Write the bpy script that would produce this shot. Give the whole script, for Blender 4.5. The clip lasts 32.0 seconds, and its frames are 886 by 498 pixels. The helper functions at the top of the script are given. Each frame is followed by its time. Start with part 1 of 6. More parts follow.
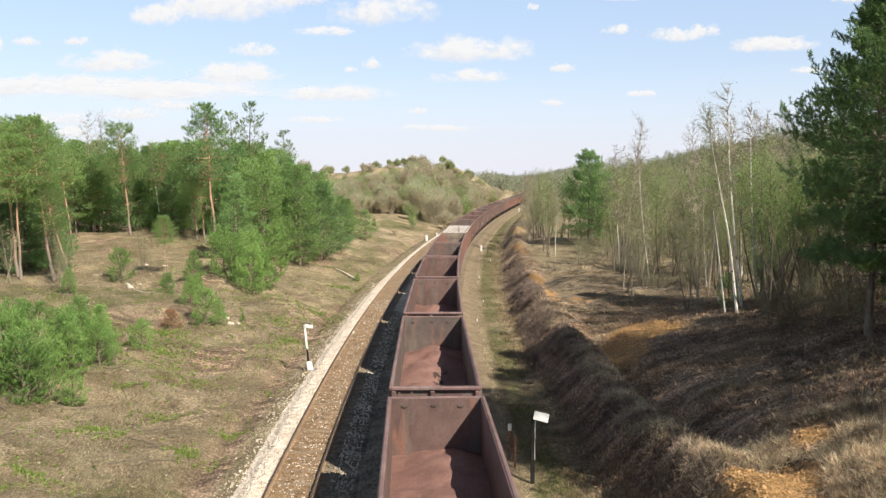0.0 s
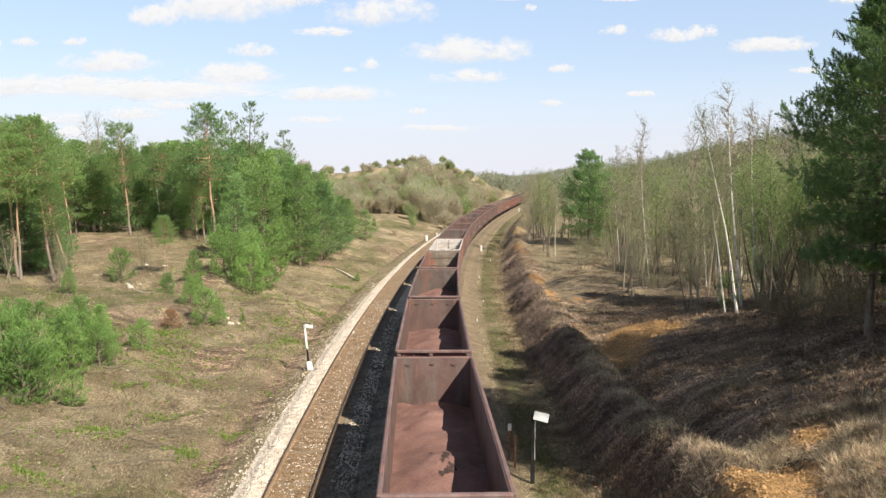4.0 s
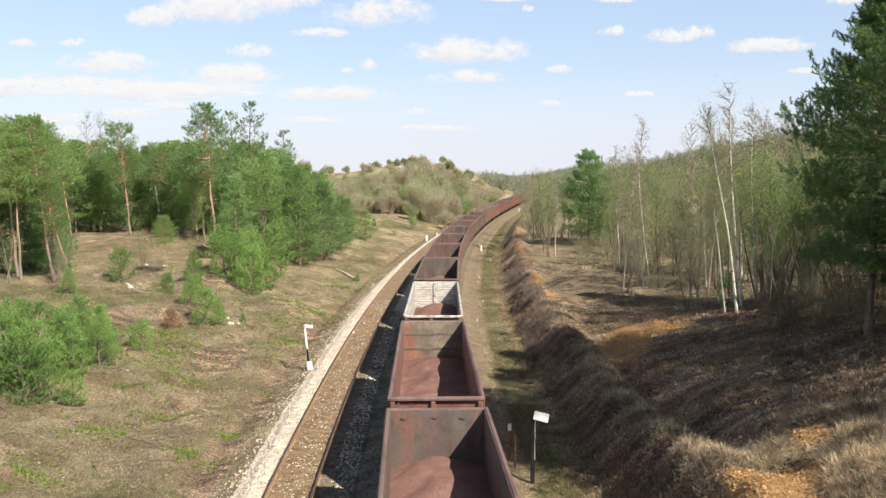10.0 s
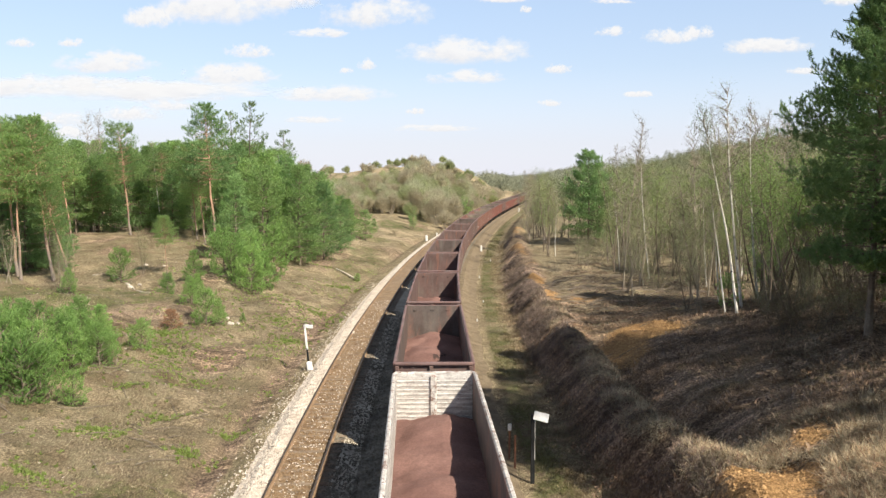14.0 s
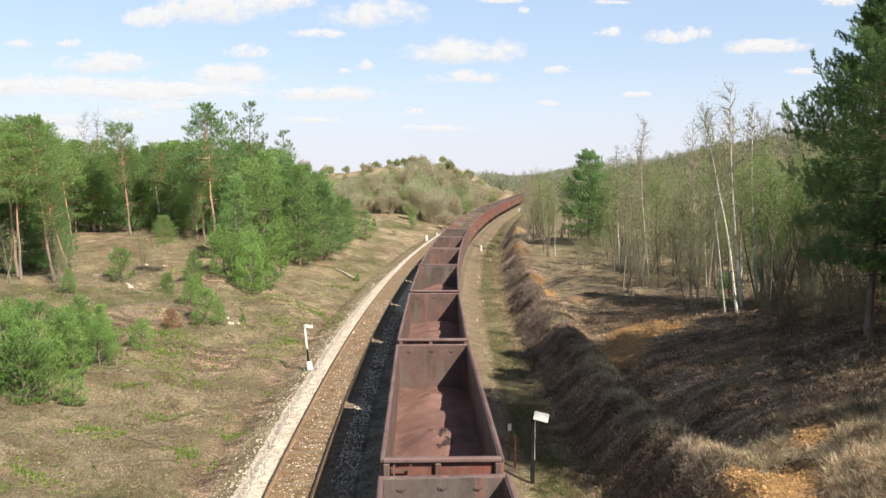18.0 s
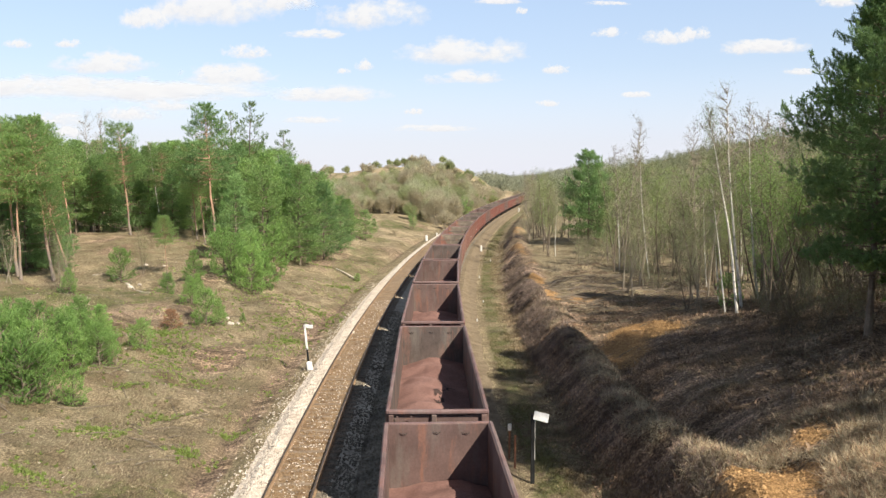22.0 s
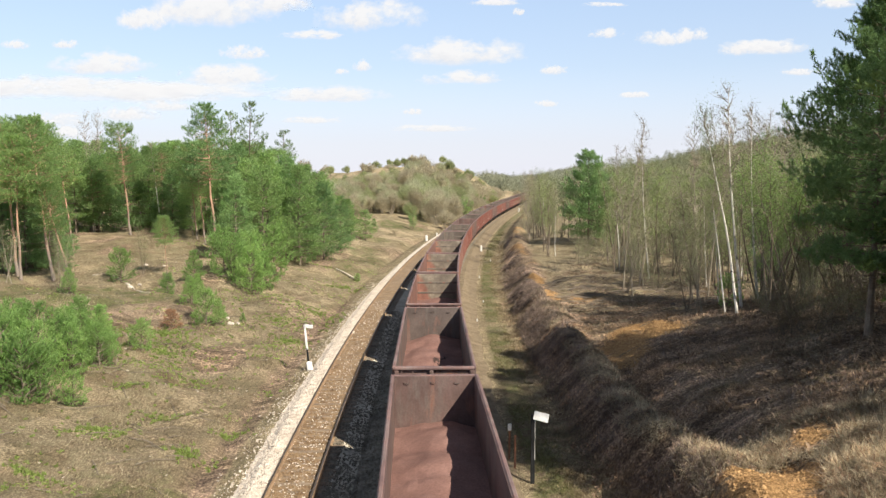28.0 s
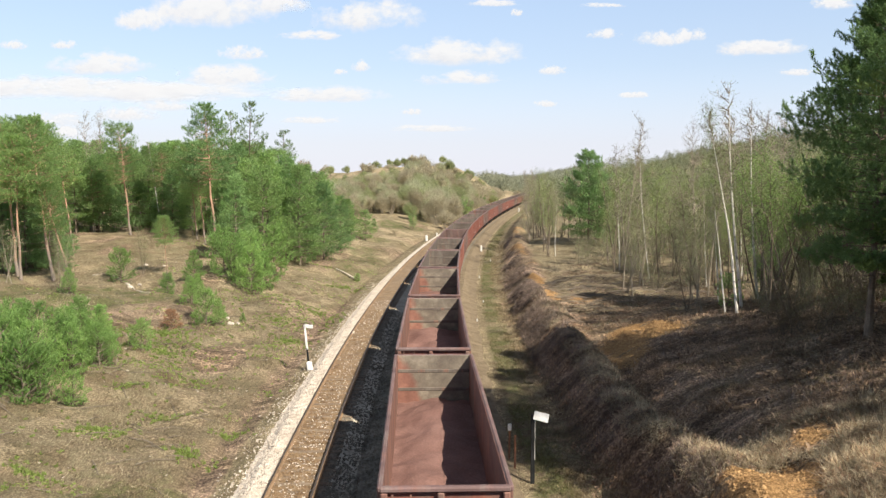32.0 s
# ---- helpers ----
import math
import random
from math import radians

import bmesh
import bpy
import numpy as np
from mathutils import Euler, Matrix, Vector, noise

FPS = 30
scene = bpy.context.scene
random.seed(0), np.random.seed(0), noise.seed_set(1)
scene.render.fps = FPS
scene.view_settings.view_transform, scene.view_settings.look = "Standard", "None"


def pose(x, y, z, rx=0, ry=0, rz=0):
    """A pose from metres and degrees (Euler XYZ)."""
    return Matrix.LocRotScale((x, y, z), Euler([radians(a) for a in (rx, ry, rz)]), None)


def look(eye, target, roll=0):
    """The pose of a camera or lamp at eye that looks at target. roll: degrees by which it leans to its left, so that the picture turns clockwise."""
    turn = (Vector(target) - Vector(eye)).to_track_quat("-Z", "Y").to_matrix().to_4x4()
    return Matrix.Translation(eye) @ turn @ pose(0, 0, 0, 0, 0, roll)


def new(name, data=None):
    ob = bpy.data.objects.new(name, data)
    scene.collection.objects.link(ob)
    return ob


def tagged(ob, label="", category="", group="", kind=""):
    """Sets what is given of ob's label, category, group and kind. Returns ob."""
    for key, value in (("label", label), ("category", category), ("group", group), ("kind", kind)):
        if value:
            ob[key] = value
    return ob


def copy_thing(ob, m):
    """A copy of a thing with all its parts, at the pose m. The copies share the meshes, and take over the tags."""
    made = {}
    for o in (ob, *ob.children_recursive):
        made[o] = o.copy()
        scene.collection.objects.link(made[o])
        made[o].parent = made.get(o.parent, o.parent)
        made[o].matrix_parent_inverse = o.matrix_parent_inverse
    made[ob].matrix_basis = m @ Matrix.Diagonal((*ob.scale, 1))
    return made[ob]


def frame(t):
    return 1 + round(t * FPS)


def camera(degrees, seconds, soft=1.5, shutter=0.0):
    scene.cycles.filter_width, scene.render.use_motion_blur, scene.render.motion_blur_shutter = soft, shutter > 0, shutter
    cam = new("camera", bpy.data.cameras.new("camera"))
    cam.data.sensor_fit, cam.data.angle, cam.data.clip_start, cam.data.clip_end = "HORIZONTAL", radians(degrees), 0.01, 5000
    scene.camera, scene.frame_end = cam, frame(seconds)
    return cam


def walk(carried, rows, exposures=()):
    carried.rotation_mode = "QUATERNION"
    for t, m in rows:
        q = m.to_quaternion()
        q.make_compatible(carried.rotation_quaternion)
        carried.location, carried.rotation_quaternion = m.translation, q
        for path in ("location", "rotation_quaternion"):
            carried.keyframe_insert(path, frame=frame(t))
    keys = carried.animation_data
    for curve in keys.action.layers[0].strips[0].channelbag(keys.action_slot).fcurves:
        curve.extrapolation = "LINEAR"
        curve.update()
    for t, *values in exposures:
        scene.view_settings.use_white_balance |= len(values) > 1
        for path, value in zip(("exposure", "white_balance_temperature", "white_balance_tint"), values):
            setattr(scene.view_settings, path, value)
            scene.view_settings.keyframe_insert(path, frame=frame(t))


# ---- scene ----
cam = camera(58.1, 32.0, soft=1.4)
walk(cam, [(0, pose(0, 0, 10.0, 84.758, 0, 0)), (32, pose(0, 0, 10.0, 84.758, 0, 0))], exposures=[(0, 0.8), (32, 0.8)])

# ---- light ----
SUN_EL, SUN_AZ = radians(42.5), radians(137.2)
world = bpy.data.worlds.new("world")
scene.world = world
world.use_nodes = True
wn = world.node_tree
sky = wn.nodes.new("ShaderNodeTexSky")
sky.sky_type, sky.sun_disc = "NISHITA", False
sky.sun_elevation, sky.sun_rotation = SUN_EL, SUN_AZ
sky.air_density, sky.dust_density, sky.ozone_density = 1.0, 0.0, 2.0
wn.nodes["Background"].inputs["Strength"].default_value = 0.076
haze = wn.nodes.new("ShaderNodeMix")     # white haze, thickest along the horizon
haze.data_type = "RGBA"
wtc, wsep, wramp = wn.nodes.new("ShaderNodeTexCoord"), wn.nodes.new("ShaderNodeSeparateXYZ"), wn.nodes.new("ShaderNodeValToRGB")
wn.links.new(wtc.outputs["Generated"], wsep.inputs[0])
wn.links.new(wsep.outputs["Z"], wramp.inputs[0])
for at, k in ((0.0, 0.92), (0.05, 0.82), (0.13, 0.5), (0.20, 0.45), (0.45, 0.36)):
    e = wramp.color_ramp.elements[0] if at == 0 else wramp.color_ramp.elements.new(at)
    e.position, e.color = at, (k, k, k, 1)
wramp.color_ramp.elements[-1].color = (0.5, 0.5, 0.5, 1)
tint, tramp = wn.nodes.new("ShaderNodeMix"), wn.nodes.new("ShaderNodeMapRange")
tint.data_type = "RGBA"
tint.inputs[6].default_value, tint.inputs[7].default_value = (6.0, 6.15, 7.1, 1), (6.0, 7.15, 9.1, 1)
tramp.inputs[1].default_value, tramp.inputs[2].default_value = 0.04, 0.2
wn.links.new(wsep.outputs["Z"], tramp.inputs[0])
wn.links.new(tramp.outputs[0], tint.inputs[0])
upper_sky, vramp = wn.nodes.new("ShaderNodeMix"), wn.nodes.new("ShaderNodeMapRange")     # dimmer neutral tone added to the unseen upper sky to deepen shade
upper_sky.data_type = "RGBA"
upper_sky.inputs[7].default_value = (2.6, 2.7, 2.9, 1)
vramp.inputs[1].default_value, vramp.inputs[2].default_value = 0.25, 0.6
wn.links.new(wsep.outputs["Z"], vramp.inputs[0])
wn.links.new(vramp.outputs[0], upper_sky.inputs[0])
wn.links.new(tint.outputs[2], upper_sky.inputs[6])
wn.links.new(upper_sky.outputs[2], haze.inputs[7])
wn.links.new(wramp.outputs[0], haze.inputs[0])
wn.links.new(sky.outputs[0], haze.inputs[6])
wn.links.new(haze.outputs[2], wn.nodes["Background"].inputs["Color"])
sun = new("sun", bpy.data.lights.new("sun", "SUN"))
sun.data.energy, sun.data.angle, sun.data.color = 5.0, radians(0.55), (1.0, 0.93, 0.80)
sun_from = Vector((math.sin(SUN_AZ) * math.cos(SUN_EL), math.cos(SUN_AZ) * math.cos(SUN_EL), math.sin(SUN_EL)))
sun.matrix_world = look(sun_from * 300, (0, 0, 0))

# ---- materials ----
def ramp_of(nt, fac, stops):
    r = nt.nodes.new("ShaderNodeValToRGB")
    e = r.color_ramp.elements
    while len(e) < len(stops):
        e.new(0.5)
    for k, (at, c) in zip(e, stops):
        k.position, k.color = at, (*c, 1)
    nt.links.new(fac, r.inputs[0])
    return r.outputs[0]


def noise_of(nt, vec, scale, detail=4, rough=0.6):
    n = nt.nodes.new("ShaderNodeTexNoise")
    n.inputs["Scale"].default_value, n.inputs["Detail"].default_value, n.inputs["Roughness"].default_value = scale, detail, rough
    nt.links.new(vec, n.inputs["Vector"])
    return n.outputs[0]


def mixed(nt, fac, a, b, blend="MIX"):
    m = nt.nodes.new("ShaderNodeMix")
    m.data_type, m.blend_type = "RGBA", blend
    for sock, v in ((m.inputs[0], fac), (m.inputs[6], a), (m.inputs[7], b)):
        if isinstance(v, (int, float)):
            sock.default_value = v
        elif isinstance(v, tuple):
            sock.default_value = (*v, 1)
        else:
            nt.links.new(v, sock)
    return m.outputs[2]


def math_of(nt, op, a, b=None, clamp=False):
    m = nt.nodes.new("ShaderNodeMath")
    m.operation, m.use_clamp = op, clamp
    for sock, v in zip(m.inputs, (a, b)):
        if v is None:
            continue
        if isinstance(v, (int, float)):
            sock.default_value = v
        else:
            nt.links.new(v, sock)
    return m.outputs[0]


def start_material(name, own=True):
    """A material, its tree, its shader and a vector: the thing's own space shifted from thing to thing, or the world's."""
    m = bpy.data.materials.new(name)
    m.use_nodes = True
    nt = m.node_tree
    if own:
        tc, info = nt.nodes.new("ShaderNodeTexCoord"), nt.nodes.new("ShaderNodeObjectInfo")
        add = nt.nodes.new("ShaderNodeVectorMath")
        add.operation = "MULTIPLY_ADD"
        comb = nt.nodes.new("ShaderNodeCombineXYZ")
        for i in range(3):
            nt.links.new(info.outputs["Random"], comb.inputs[i])
        nt.links.new(comb.outputs[0], add.inputs[0])
        add.inputs[1].default_value = (37, 53, 71)
        nt.links.new(tc.outputs["Object"], add.inputs[2])
        vec = add.outputs[0]
    else:
        vec = nt.nodes.new("ShaderNodeNewGeometry").outputs["Position"]
    return m, nt, nt.nodes["Principled BSDF"], vec


def bump_on(nt, shader, value, strength, distance=0.05):
    b = nt.nodes.new("ShaderNodeBump")
    b.inputs["Strength"].default_value, b.inputs["Distance"].default_value = strength, distance
    nt.links.new(value, b.inputs["Height"])
    nt.links.new(b.outputs[0], shader.inputs["Normal"])


def surface(name, stops, scale, fine=8.0, rough=0.85, metal=0.0, bump=0.4, own=True, spots=None):
    """Colour from coarse noise, dulled and brightened by fine noise, with relief."""
    m, nt, sh, vec = start_material(name, own)
    big, small = noise_of(nt, vec, scale, 5), noise_of(nt, vec, scale * fine, 4)
    col = ramp_of(nt, big, stops)
    grey = ramp_of(nt, small, [(0.25, (0.62, 0.62, 0.62)), (0.75, (1.25, 1.25, 1.25))])
    col = mixed(nt, 0.8, col, grey, "MULTIPLY")
    if spots:
        colour, at, sc = spots
        patch = ramp_of(nt, noise_of(nt, vec, sc, 6, 0.7), [(at, (0, 0, 0)), (at + 0.08, (1, 1, 1))])
        col = mixed(nt, patch, col, colour)
    nt.links.new(col, sh.inputs["Base Color"])
    sh.inputs["Roughness"].default_value, sh.inputs["Metallic"].default_value = rough, metal
    sh.inputs["Specular IOR Level"].default_value = 0.25
    bump_on(nt, sh, small, bump)
    return m


def leafage(name, dark, light, trans=0.35, patchy=0.0):
    """Leaves or needles: colour from piece to piece and plant to plant, with light let through."""
    m, nt, sh, vec = start_material(name)
    geo, info = nt.nodes.new("ShaderNodeNewGeometry"), nt.nodes.new("ShaderNodeObjectInfo")
    k = math_of(nt, "ADD", math_of(nt, "MULTIPLY", geo.outputs["Random Per Island"], 0.55), math_of(nt, "MULTIPLY", info.outputs["Random"], 0.45))
    col = ramp_of(nt, k, [(0.05, dark), (0.95, light)])
    if patchy:      # random dark and pale streaks in the colour, partly imitating sunlit flecks
        place = nt.nodes.new("ShaderNodeMapping")
        place.inputs["Scale"].default_value, place.inputs["Rotation"].default_value = (0.55, 1.5, 0.6), (0, 0, 0.7)
        nt.links.new(nt.nodes.new("ShaderNodeNewGeometry").outputs["Position"], place.inputs[0])
        col = mixed(nt, patchy, col, ramp_of(nt, noise_of(nt, place.outputs[0], 0.9, 6, 0.7), [(0.36, (0.3, 0.28, 0.28)), (0.5, (0.8, 0.78, 0.76)), (0.62, (1.7, 1.65, 1.6))]), "MULTIPLY")
    nt.links.new(col, sh.inputs["Base Color"])
    sh.inputs["Roughness"].default_value = 0.6
    sh.inputs["Specular IOR Level"].default_value = 0.3
    tr, mx = nt.nodes.new("ShaderNodeBsdfTranslucent"), nt.nodes.new("ShaderNodeMixShader")
    nt.links.new(col, tr.inputs[0])
    mx.inputs[0].default_value = trans
    nt.links.new(sh.outputs[0], mx.inputs[1])
    nt.links.new(tr.outputs[0], mx.inputs[2])
    nt.links.new(mx.outputs[0], nt.nodes["Material Output"].inputs[0])
    return m


def ground_material():
    m, nt, sh, vec = start_material("ground_soil", False)
    big, mid, small = noise_of(nt, vec, 0.12, 6, 0.65), noise_of(nt, vec, 0.9, 6, 0.65), noise_of(nt, vec, 9, 5, 0.7)
    stretched = nt.nodes.new("ShaderNodeMapping")
    stretched.inputs["Scale"].default_value = (22, 5, 10)
    stretched.inputs["Rotation"].default_value = (0, 0, 0.5)
    nt.links.new(vec, stretched.inputs[0])
    straw = noise_of(nt, stretched.outputs[0], 1.0, 4, 0.7)
    earth = ramp_of(nt, mid, [(0.3, (0.10, 0.066, 0.042)), (0.42, (0.205, 0.15, 0.096)), (0.55, (0.215, 0.185, 0.112)), (0.68, (0.36, 0.285, 0.19))])
    pale = ramp_of(nt, straw, [(0.36, (0.12, 0.088, 0.056)), (0.5, (0.25, 0.195, 0.13)), (0.63, (0.47, 0.39, 0.26))])
    col = mixed(nt, ramp_of(nt, big, [(0.35, (0.2, 0.2, 0.2)), (0.65, (0.75, 0.75, 0.75))]), earth, pale)
    att = nt.nodes.new("ShaderNodeAttribute")
    att.attribute_name = "cover"
    sep = nt.nodes.new("ShaderNodeSeparateColor")
    nt.links.new(att.outputs["Color"], sep.inputs[0])
    wob = math_of(nt, "MULTIPLY", math_of(nt, "SUBTRACT", mid, 0.5), 1.6)
    wob2 = math_of(nt, "MULTIPLY", math_of(nt, "SUBTRACT", small, 0.5), 0.9)
    def mask(ch, sharp=3.0):
        k = math_of(nt, "ADD", math_of(nt, "ADD", sep.outputs[ch], wob), wob2)
        k = math_of(nt, "MULTIPLY", math_of(nt, "SUBTRACT", k, 0.5), sharp)
        return math_of(nt, "ADD", k, 0.5, True)
    clay = ramp_of(nt, small, [(0.3, (0.24, 0.125, 0.048)), (0.7, (0.50, 0.31, 0.145))])
    green = ramp_of(nt, small, [(0.3, (0.075, 0.08, 0.03)), (0.7, (0.18, 0.178, 0.08))])
    sand = ramp_of(nt, small, [(0.3, (0.26, 0.2, 0.125)), (0.7, (0.46, 0.37, 0.24))])
    dead = ramp_of(nt, small, [(0.32, (0.11, 0.08, 0.067)), (0.5, (0.26, 0.185, 0.142)), (0.64, (0.46, 0.34, 0.24)), (0.75, (0.60, 0.48, 0.35))])
    # streaks put into the dead litter's colour, partly imitating flecks of sun
    lie = nt.nodes.new("ShaderNodeMapping")
    lie.inputs["Scale"].default_value, lie.inputs["Rotation"].default_value = (0.5, 1.5, 0.6), (0, 0, 0.7)
    nt.links.new(vec, lie.inputs[0])
    dead = mixed(nt, 0.9, dead, ramp_of(nt, noise_of(nt, lie.outputs[0], 0.9, 6, 0.7), [(0.36, (0.35, 0.33, 0.33)), (0.5, (0.85, 0.83, 0.81)), (0.62, (1.6, 1.55, 1.5))]), "MULTIPLY")
    lit = math_of(nt, "ADD", math_of(nt, "MULTIPLY", math_of(nt, "ADD", math_of(nt, "SUBTRACT", att.outputs["Alpha"], 0.5), wob), 2.0), 0.5, True)
    col = mixed(nt, lit, col, dead)
    tint = ramp_of(nt, noise_of(nt, vec, 0.42, 6, 0.65), [(0.34, (0.66, 0.67, 0.6)), (0.46, (0.90, 0.91, 0.87)), (0.55, (1.06, 1.08, 1.06)), (0.66, (1.28, 1.28, 1.24))])
    col = mixed(nt, 1.0, col, tint, "MULTIPLY")
    col = mixed(nt, mask(2), col, sand)
    col = mixed(nt, mask(0), col, clay)
    col = mixed(nt, mask(1), col, green)
    tone = ramp_of(nt, small, [(0.3, (0.45, 0.43, 0.41)), (0.5, (0.9, 0.9, 0.9)), (0.7, (1.5, 1.48, 1.42))])
    col = mixed(nt, 0.68, col, tone, "MULTIPLY")
    speck = ramp_of(nt, noise_of(nt, vec, 26, 3, 0.6), [(0.36, (0.5, 0.47, 0.45)), (0.5, (0.95, 0.95, 0.95)), (0.66, (1.55, 1.5, 1.42))])
    col = mixed(nt, 0.5, col, speck, "MULTIPLY")
    nt.links.new(col, sh.inputs["Base Color"])
    sh.inputs["Roughness"].default_value = 0.95
    sh.inputs["Specular IOR Level"].default_value = 0.1
    bump_on(nt, sh, math_of(nt, "ADD", small, straw), 0.9, 0.12)
    return m


GROUND = ground_material()
WHITE_STONE = surface("pale_limestone", [(0.3, (0.42, 0.35, 0.28)), (0.7, (0.73, 0.64, 0.54))], 3, 5, 0.9, own=False, bump=0.8)
TRACK_STONE = surface("brown_ballast", [(0.3, (0.145, 0.09, 0.05)), (0.55, (0.25, 0.165, 0.092)), (0.75, (0.36, 0.275, 0.185))], 2.5, 7, 0.95, own=False, bump=1.0, spots=((0.5, 0.44, 0.36), 0.62, 14))
DARK_STONE = surface("grey_ballast", [(0.3, (0.11, 0.092, 0.068)), (0.7, (0.29, 0.245, 0.185))], 1.2, 12, 0.9, own=False, bump=1.0)
DUST_BED = surface("dust_filled_ballast", [(0.3, (0.33, 0.285, 0.22)), (0.7, (0.55, 0.48, 0.38))], 1.0, 10, 0.95, own=False, bump=0.4)
SLEEPER = surface("old_sleeper_wood", [(0.3, (0.14, 0.10, 0.068)), (0.7, (0.28, 0.21, 0.145))], 4, 6, 0.9)
RAIL_RUST = surface("rusty_rail", [(0.3, (0.18, 0.115, 0.068)), (0.7, (0.34, 0.23, 0.14))], 3, 6, 0.8)
RAIL_TOP = surface("worn_rail_head", [(0.3, (0.065, 0.05, 0.04)), (0.7, (0.13, 0.10, 0.08))], 3, 6, 0.55, 0.4, bump=0.05)


def pine_bark():
    """Grey plates at the foot, thin orange bark higher up."""
    m, nt, sh, vec = start_material("pine_bark")
    tc, sep = nt.nodes.new("ShaderNodeTexCoord"), nt.nodes.new("ShaderNodeSeparateXYZ")
    nt.links.new(tc.outputs["Object"], sep.inputs[0])
    big, small = noise_of(nt, vec, 1.1, 5), noise_of(nt, vec, 11, 4)
    up = math_of(nt, "ADD", math_of(nt, "MULTIPLY", sep.outputs["Z"], 0.16), math_of(nt, "MULTIPLY", math_of(nt, "SUBTRACT", big, 0.5), 1.6))
    col = ramp_of(nt, up, [(0.2, (0.25, 0.20, 0.165)), (0.5, (0.34, 0.225, 0.16)), (0.9, (0.45, 0.265, 0.175))])
    col = mixed(nt, 0.85, col, ramp_of(nt, small, [(0.3, (0.5, 0.48, 0.47)), (0.7, (1.3, 1.3, 1.3))]), "MULTIPLY")
    nt.links.new(col, sh.inputs["Base Color"])
    sh.inputs["Roughness"].default_value = 0.95
    bump_on(nt, sh, small, 0.8)
    return m


BARK_PINE = pine_bark()
BARK_GREY = surface("grey_brown_bark", [(0.3, (0.10, 0.075, 0.055)), (0.7, (0.25, 0.20, 0.15))], 1.5, 9, 0.95, bump=0.6)
BARK_BIRCH = surface("birch_bark", [(0.3, (0.58, 0.53, 0.46)), (0.7, (0.82, 0.77, 0.69))], 2.5, 4, 0.8, bump=0.2, spots=((0.06, 0.05, 0.045), 0.59, 3.2))
NEEDLE = leafage("pine_needles", (0.13, 0.215, 0.075), (0.44, 0.60, 0.215), 0.62)
NEEDLE_BLUE = leafage("blue_green_needles", (0.11, 0.195, 0.075), (0.36, 0.53, 0.20), 0.54)
NEEDLE_YOUNG = leafage("young_pine_needles", (0.15, 0.26, 0.075), (0.42, 0.60, 0.19), 0.58)
NEEDLE_DARK = leafage("dark_pine_needles", (0.08, 0.13, 0.04), (0.24, 0.33, 0.10), 0.47)
LEAF_SPRING = leafage("fresh_birch_leaves", (0.15, 0.20, 0.065), (0.36, 0.44, 0.16), 0.52)
LEAF_SAPLING = leafage("sapling_leaves", (0.13, 0.2, 0.06), (0.32, 0.44, 0.14), 0.55)
NEEDLE_BOUGH = leafage("sunny_pine_boughs", (0.045, 0.09, 0.038), (0.23, 0.345, 0.13), 0.46)
TWIG_LEAF = leafage("budding_twigs", (0.18, 0.18, 0.095), (0.365, 0.375, 0.195), 0.45)
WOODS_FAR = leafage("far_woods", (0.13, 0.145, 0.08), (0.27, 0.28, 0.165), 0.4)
# pale, low-contrast leaf colour imitates haze over the far valley
WOODS_HAZED = leafage("hazed_valley_woods", (0.235, 0.245, 0.165), (0.30, 0.31, 0.215), 0.4)
# leaf colours of the hill, lightened to imitate distance haze
HILL_TREE = leafage("haze_paled_spring_twigs", (0.36, 0.36, 0.22), (0.58, 0.58, 0.37), 0.55)
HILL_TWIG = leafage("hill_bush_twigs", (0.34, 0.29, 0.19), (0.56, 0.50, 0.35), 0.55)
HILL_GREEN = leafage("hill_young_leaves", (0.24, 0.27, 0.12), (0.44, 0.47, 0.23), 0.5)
BARK_PALE = surface("pale_twig_bark", [(0.3, (0.2, 0.165, 0.12)), (0.7, (0.36, 0.3, 0.23))], 1.5, 9, 0.95, bump=0.3)
CLAY_CLOD = surface("clay_clods", [(0.3, (0.26, 0.135, 0.052)), (0.7, (0.54, 0.34, 0.16))], 3, 5, 0.95, own=False, bump=0.6)
LITTER = leafage("dead_leaves", (0.13, 0.09, 0.07), (0.46, 0.33, 0.235), 0.35, 0.9)
CANE = leafage("dead_canes", (0.12, 0.09, 0.08), (0.46, 0.36, 0.285), 0.3, 0.9)
BRACKEN = leafage("dead_bracken", (0.18, 0.115, 0.075), (0.58, 0.42, 0.28), 0.35, 0.9)
# dark shrub leaves; the darkness partly stands in for shade under the pines
SHADE_TWIG = leafage("shade_darkened_leaves", (0.09, 0.07, 0.045), (0.24, 0.20, 0.11), 0.35)
STRAW = leafage("dry_grass", (0.15, 0.11, 0.065), (0.42, 0.34, 0.21), 0.3, 0.9)
PALE_STRAW = leafage("pale_mound_grass", (0.25, 0.205, 0.135), (0.58, 0.50, 0.35), 0.35, 0.9)
VERGE = leafage("verge_grass", (0.10, 0.098, 0.04), (0.23, 0.21, 0.095), 0.3)
SANDY = surface("sandy_cess", [(0.3, (0.13, 0.096, 0.06)), (0.7, (0.25, 0.192, 0.124))], 1.5, 8, 0.95, own=False, bump=0.8)
WEED = leafage("green_weeds", (0.15, 0.21, 0.05), (0.40, 0.48, 0.14), 0.5)
DEADFERN = leafage("dead_needles", (0.22, 0.11, 0.06), (0.44, 0.26, 0.15), 0.35)
STICK = surface("dead_wood", [(0.3, (0.10, 0.075, 0.055)), (0.7, (0.27, 0.225, 0.175))], 3, 6, 0.9)
LOG_PALE = surface("barkless_log", [(0.3, (0.4, 0.34, 0.26)), (0.7, (0.66, 0.58, 0.47))], 3, 6, 0.85)
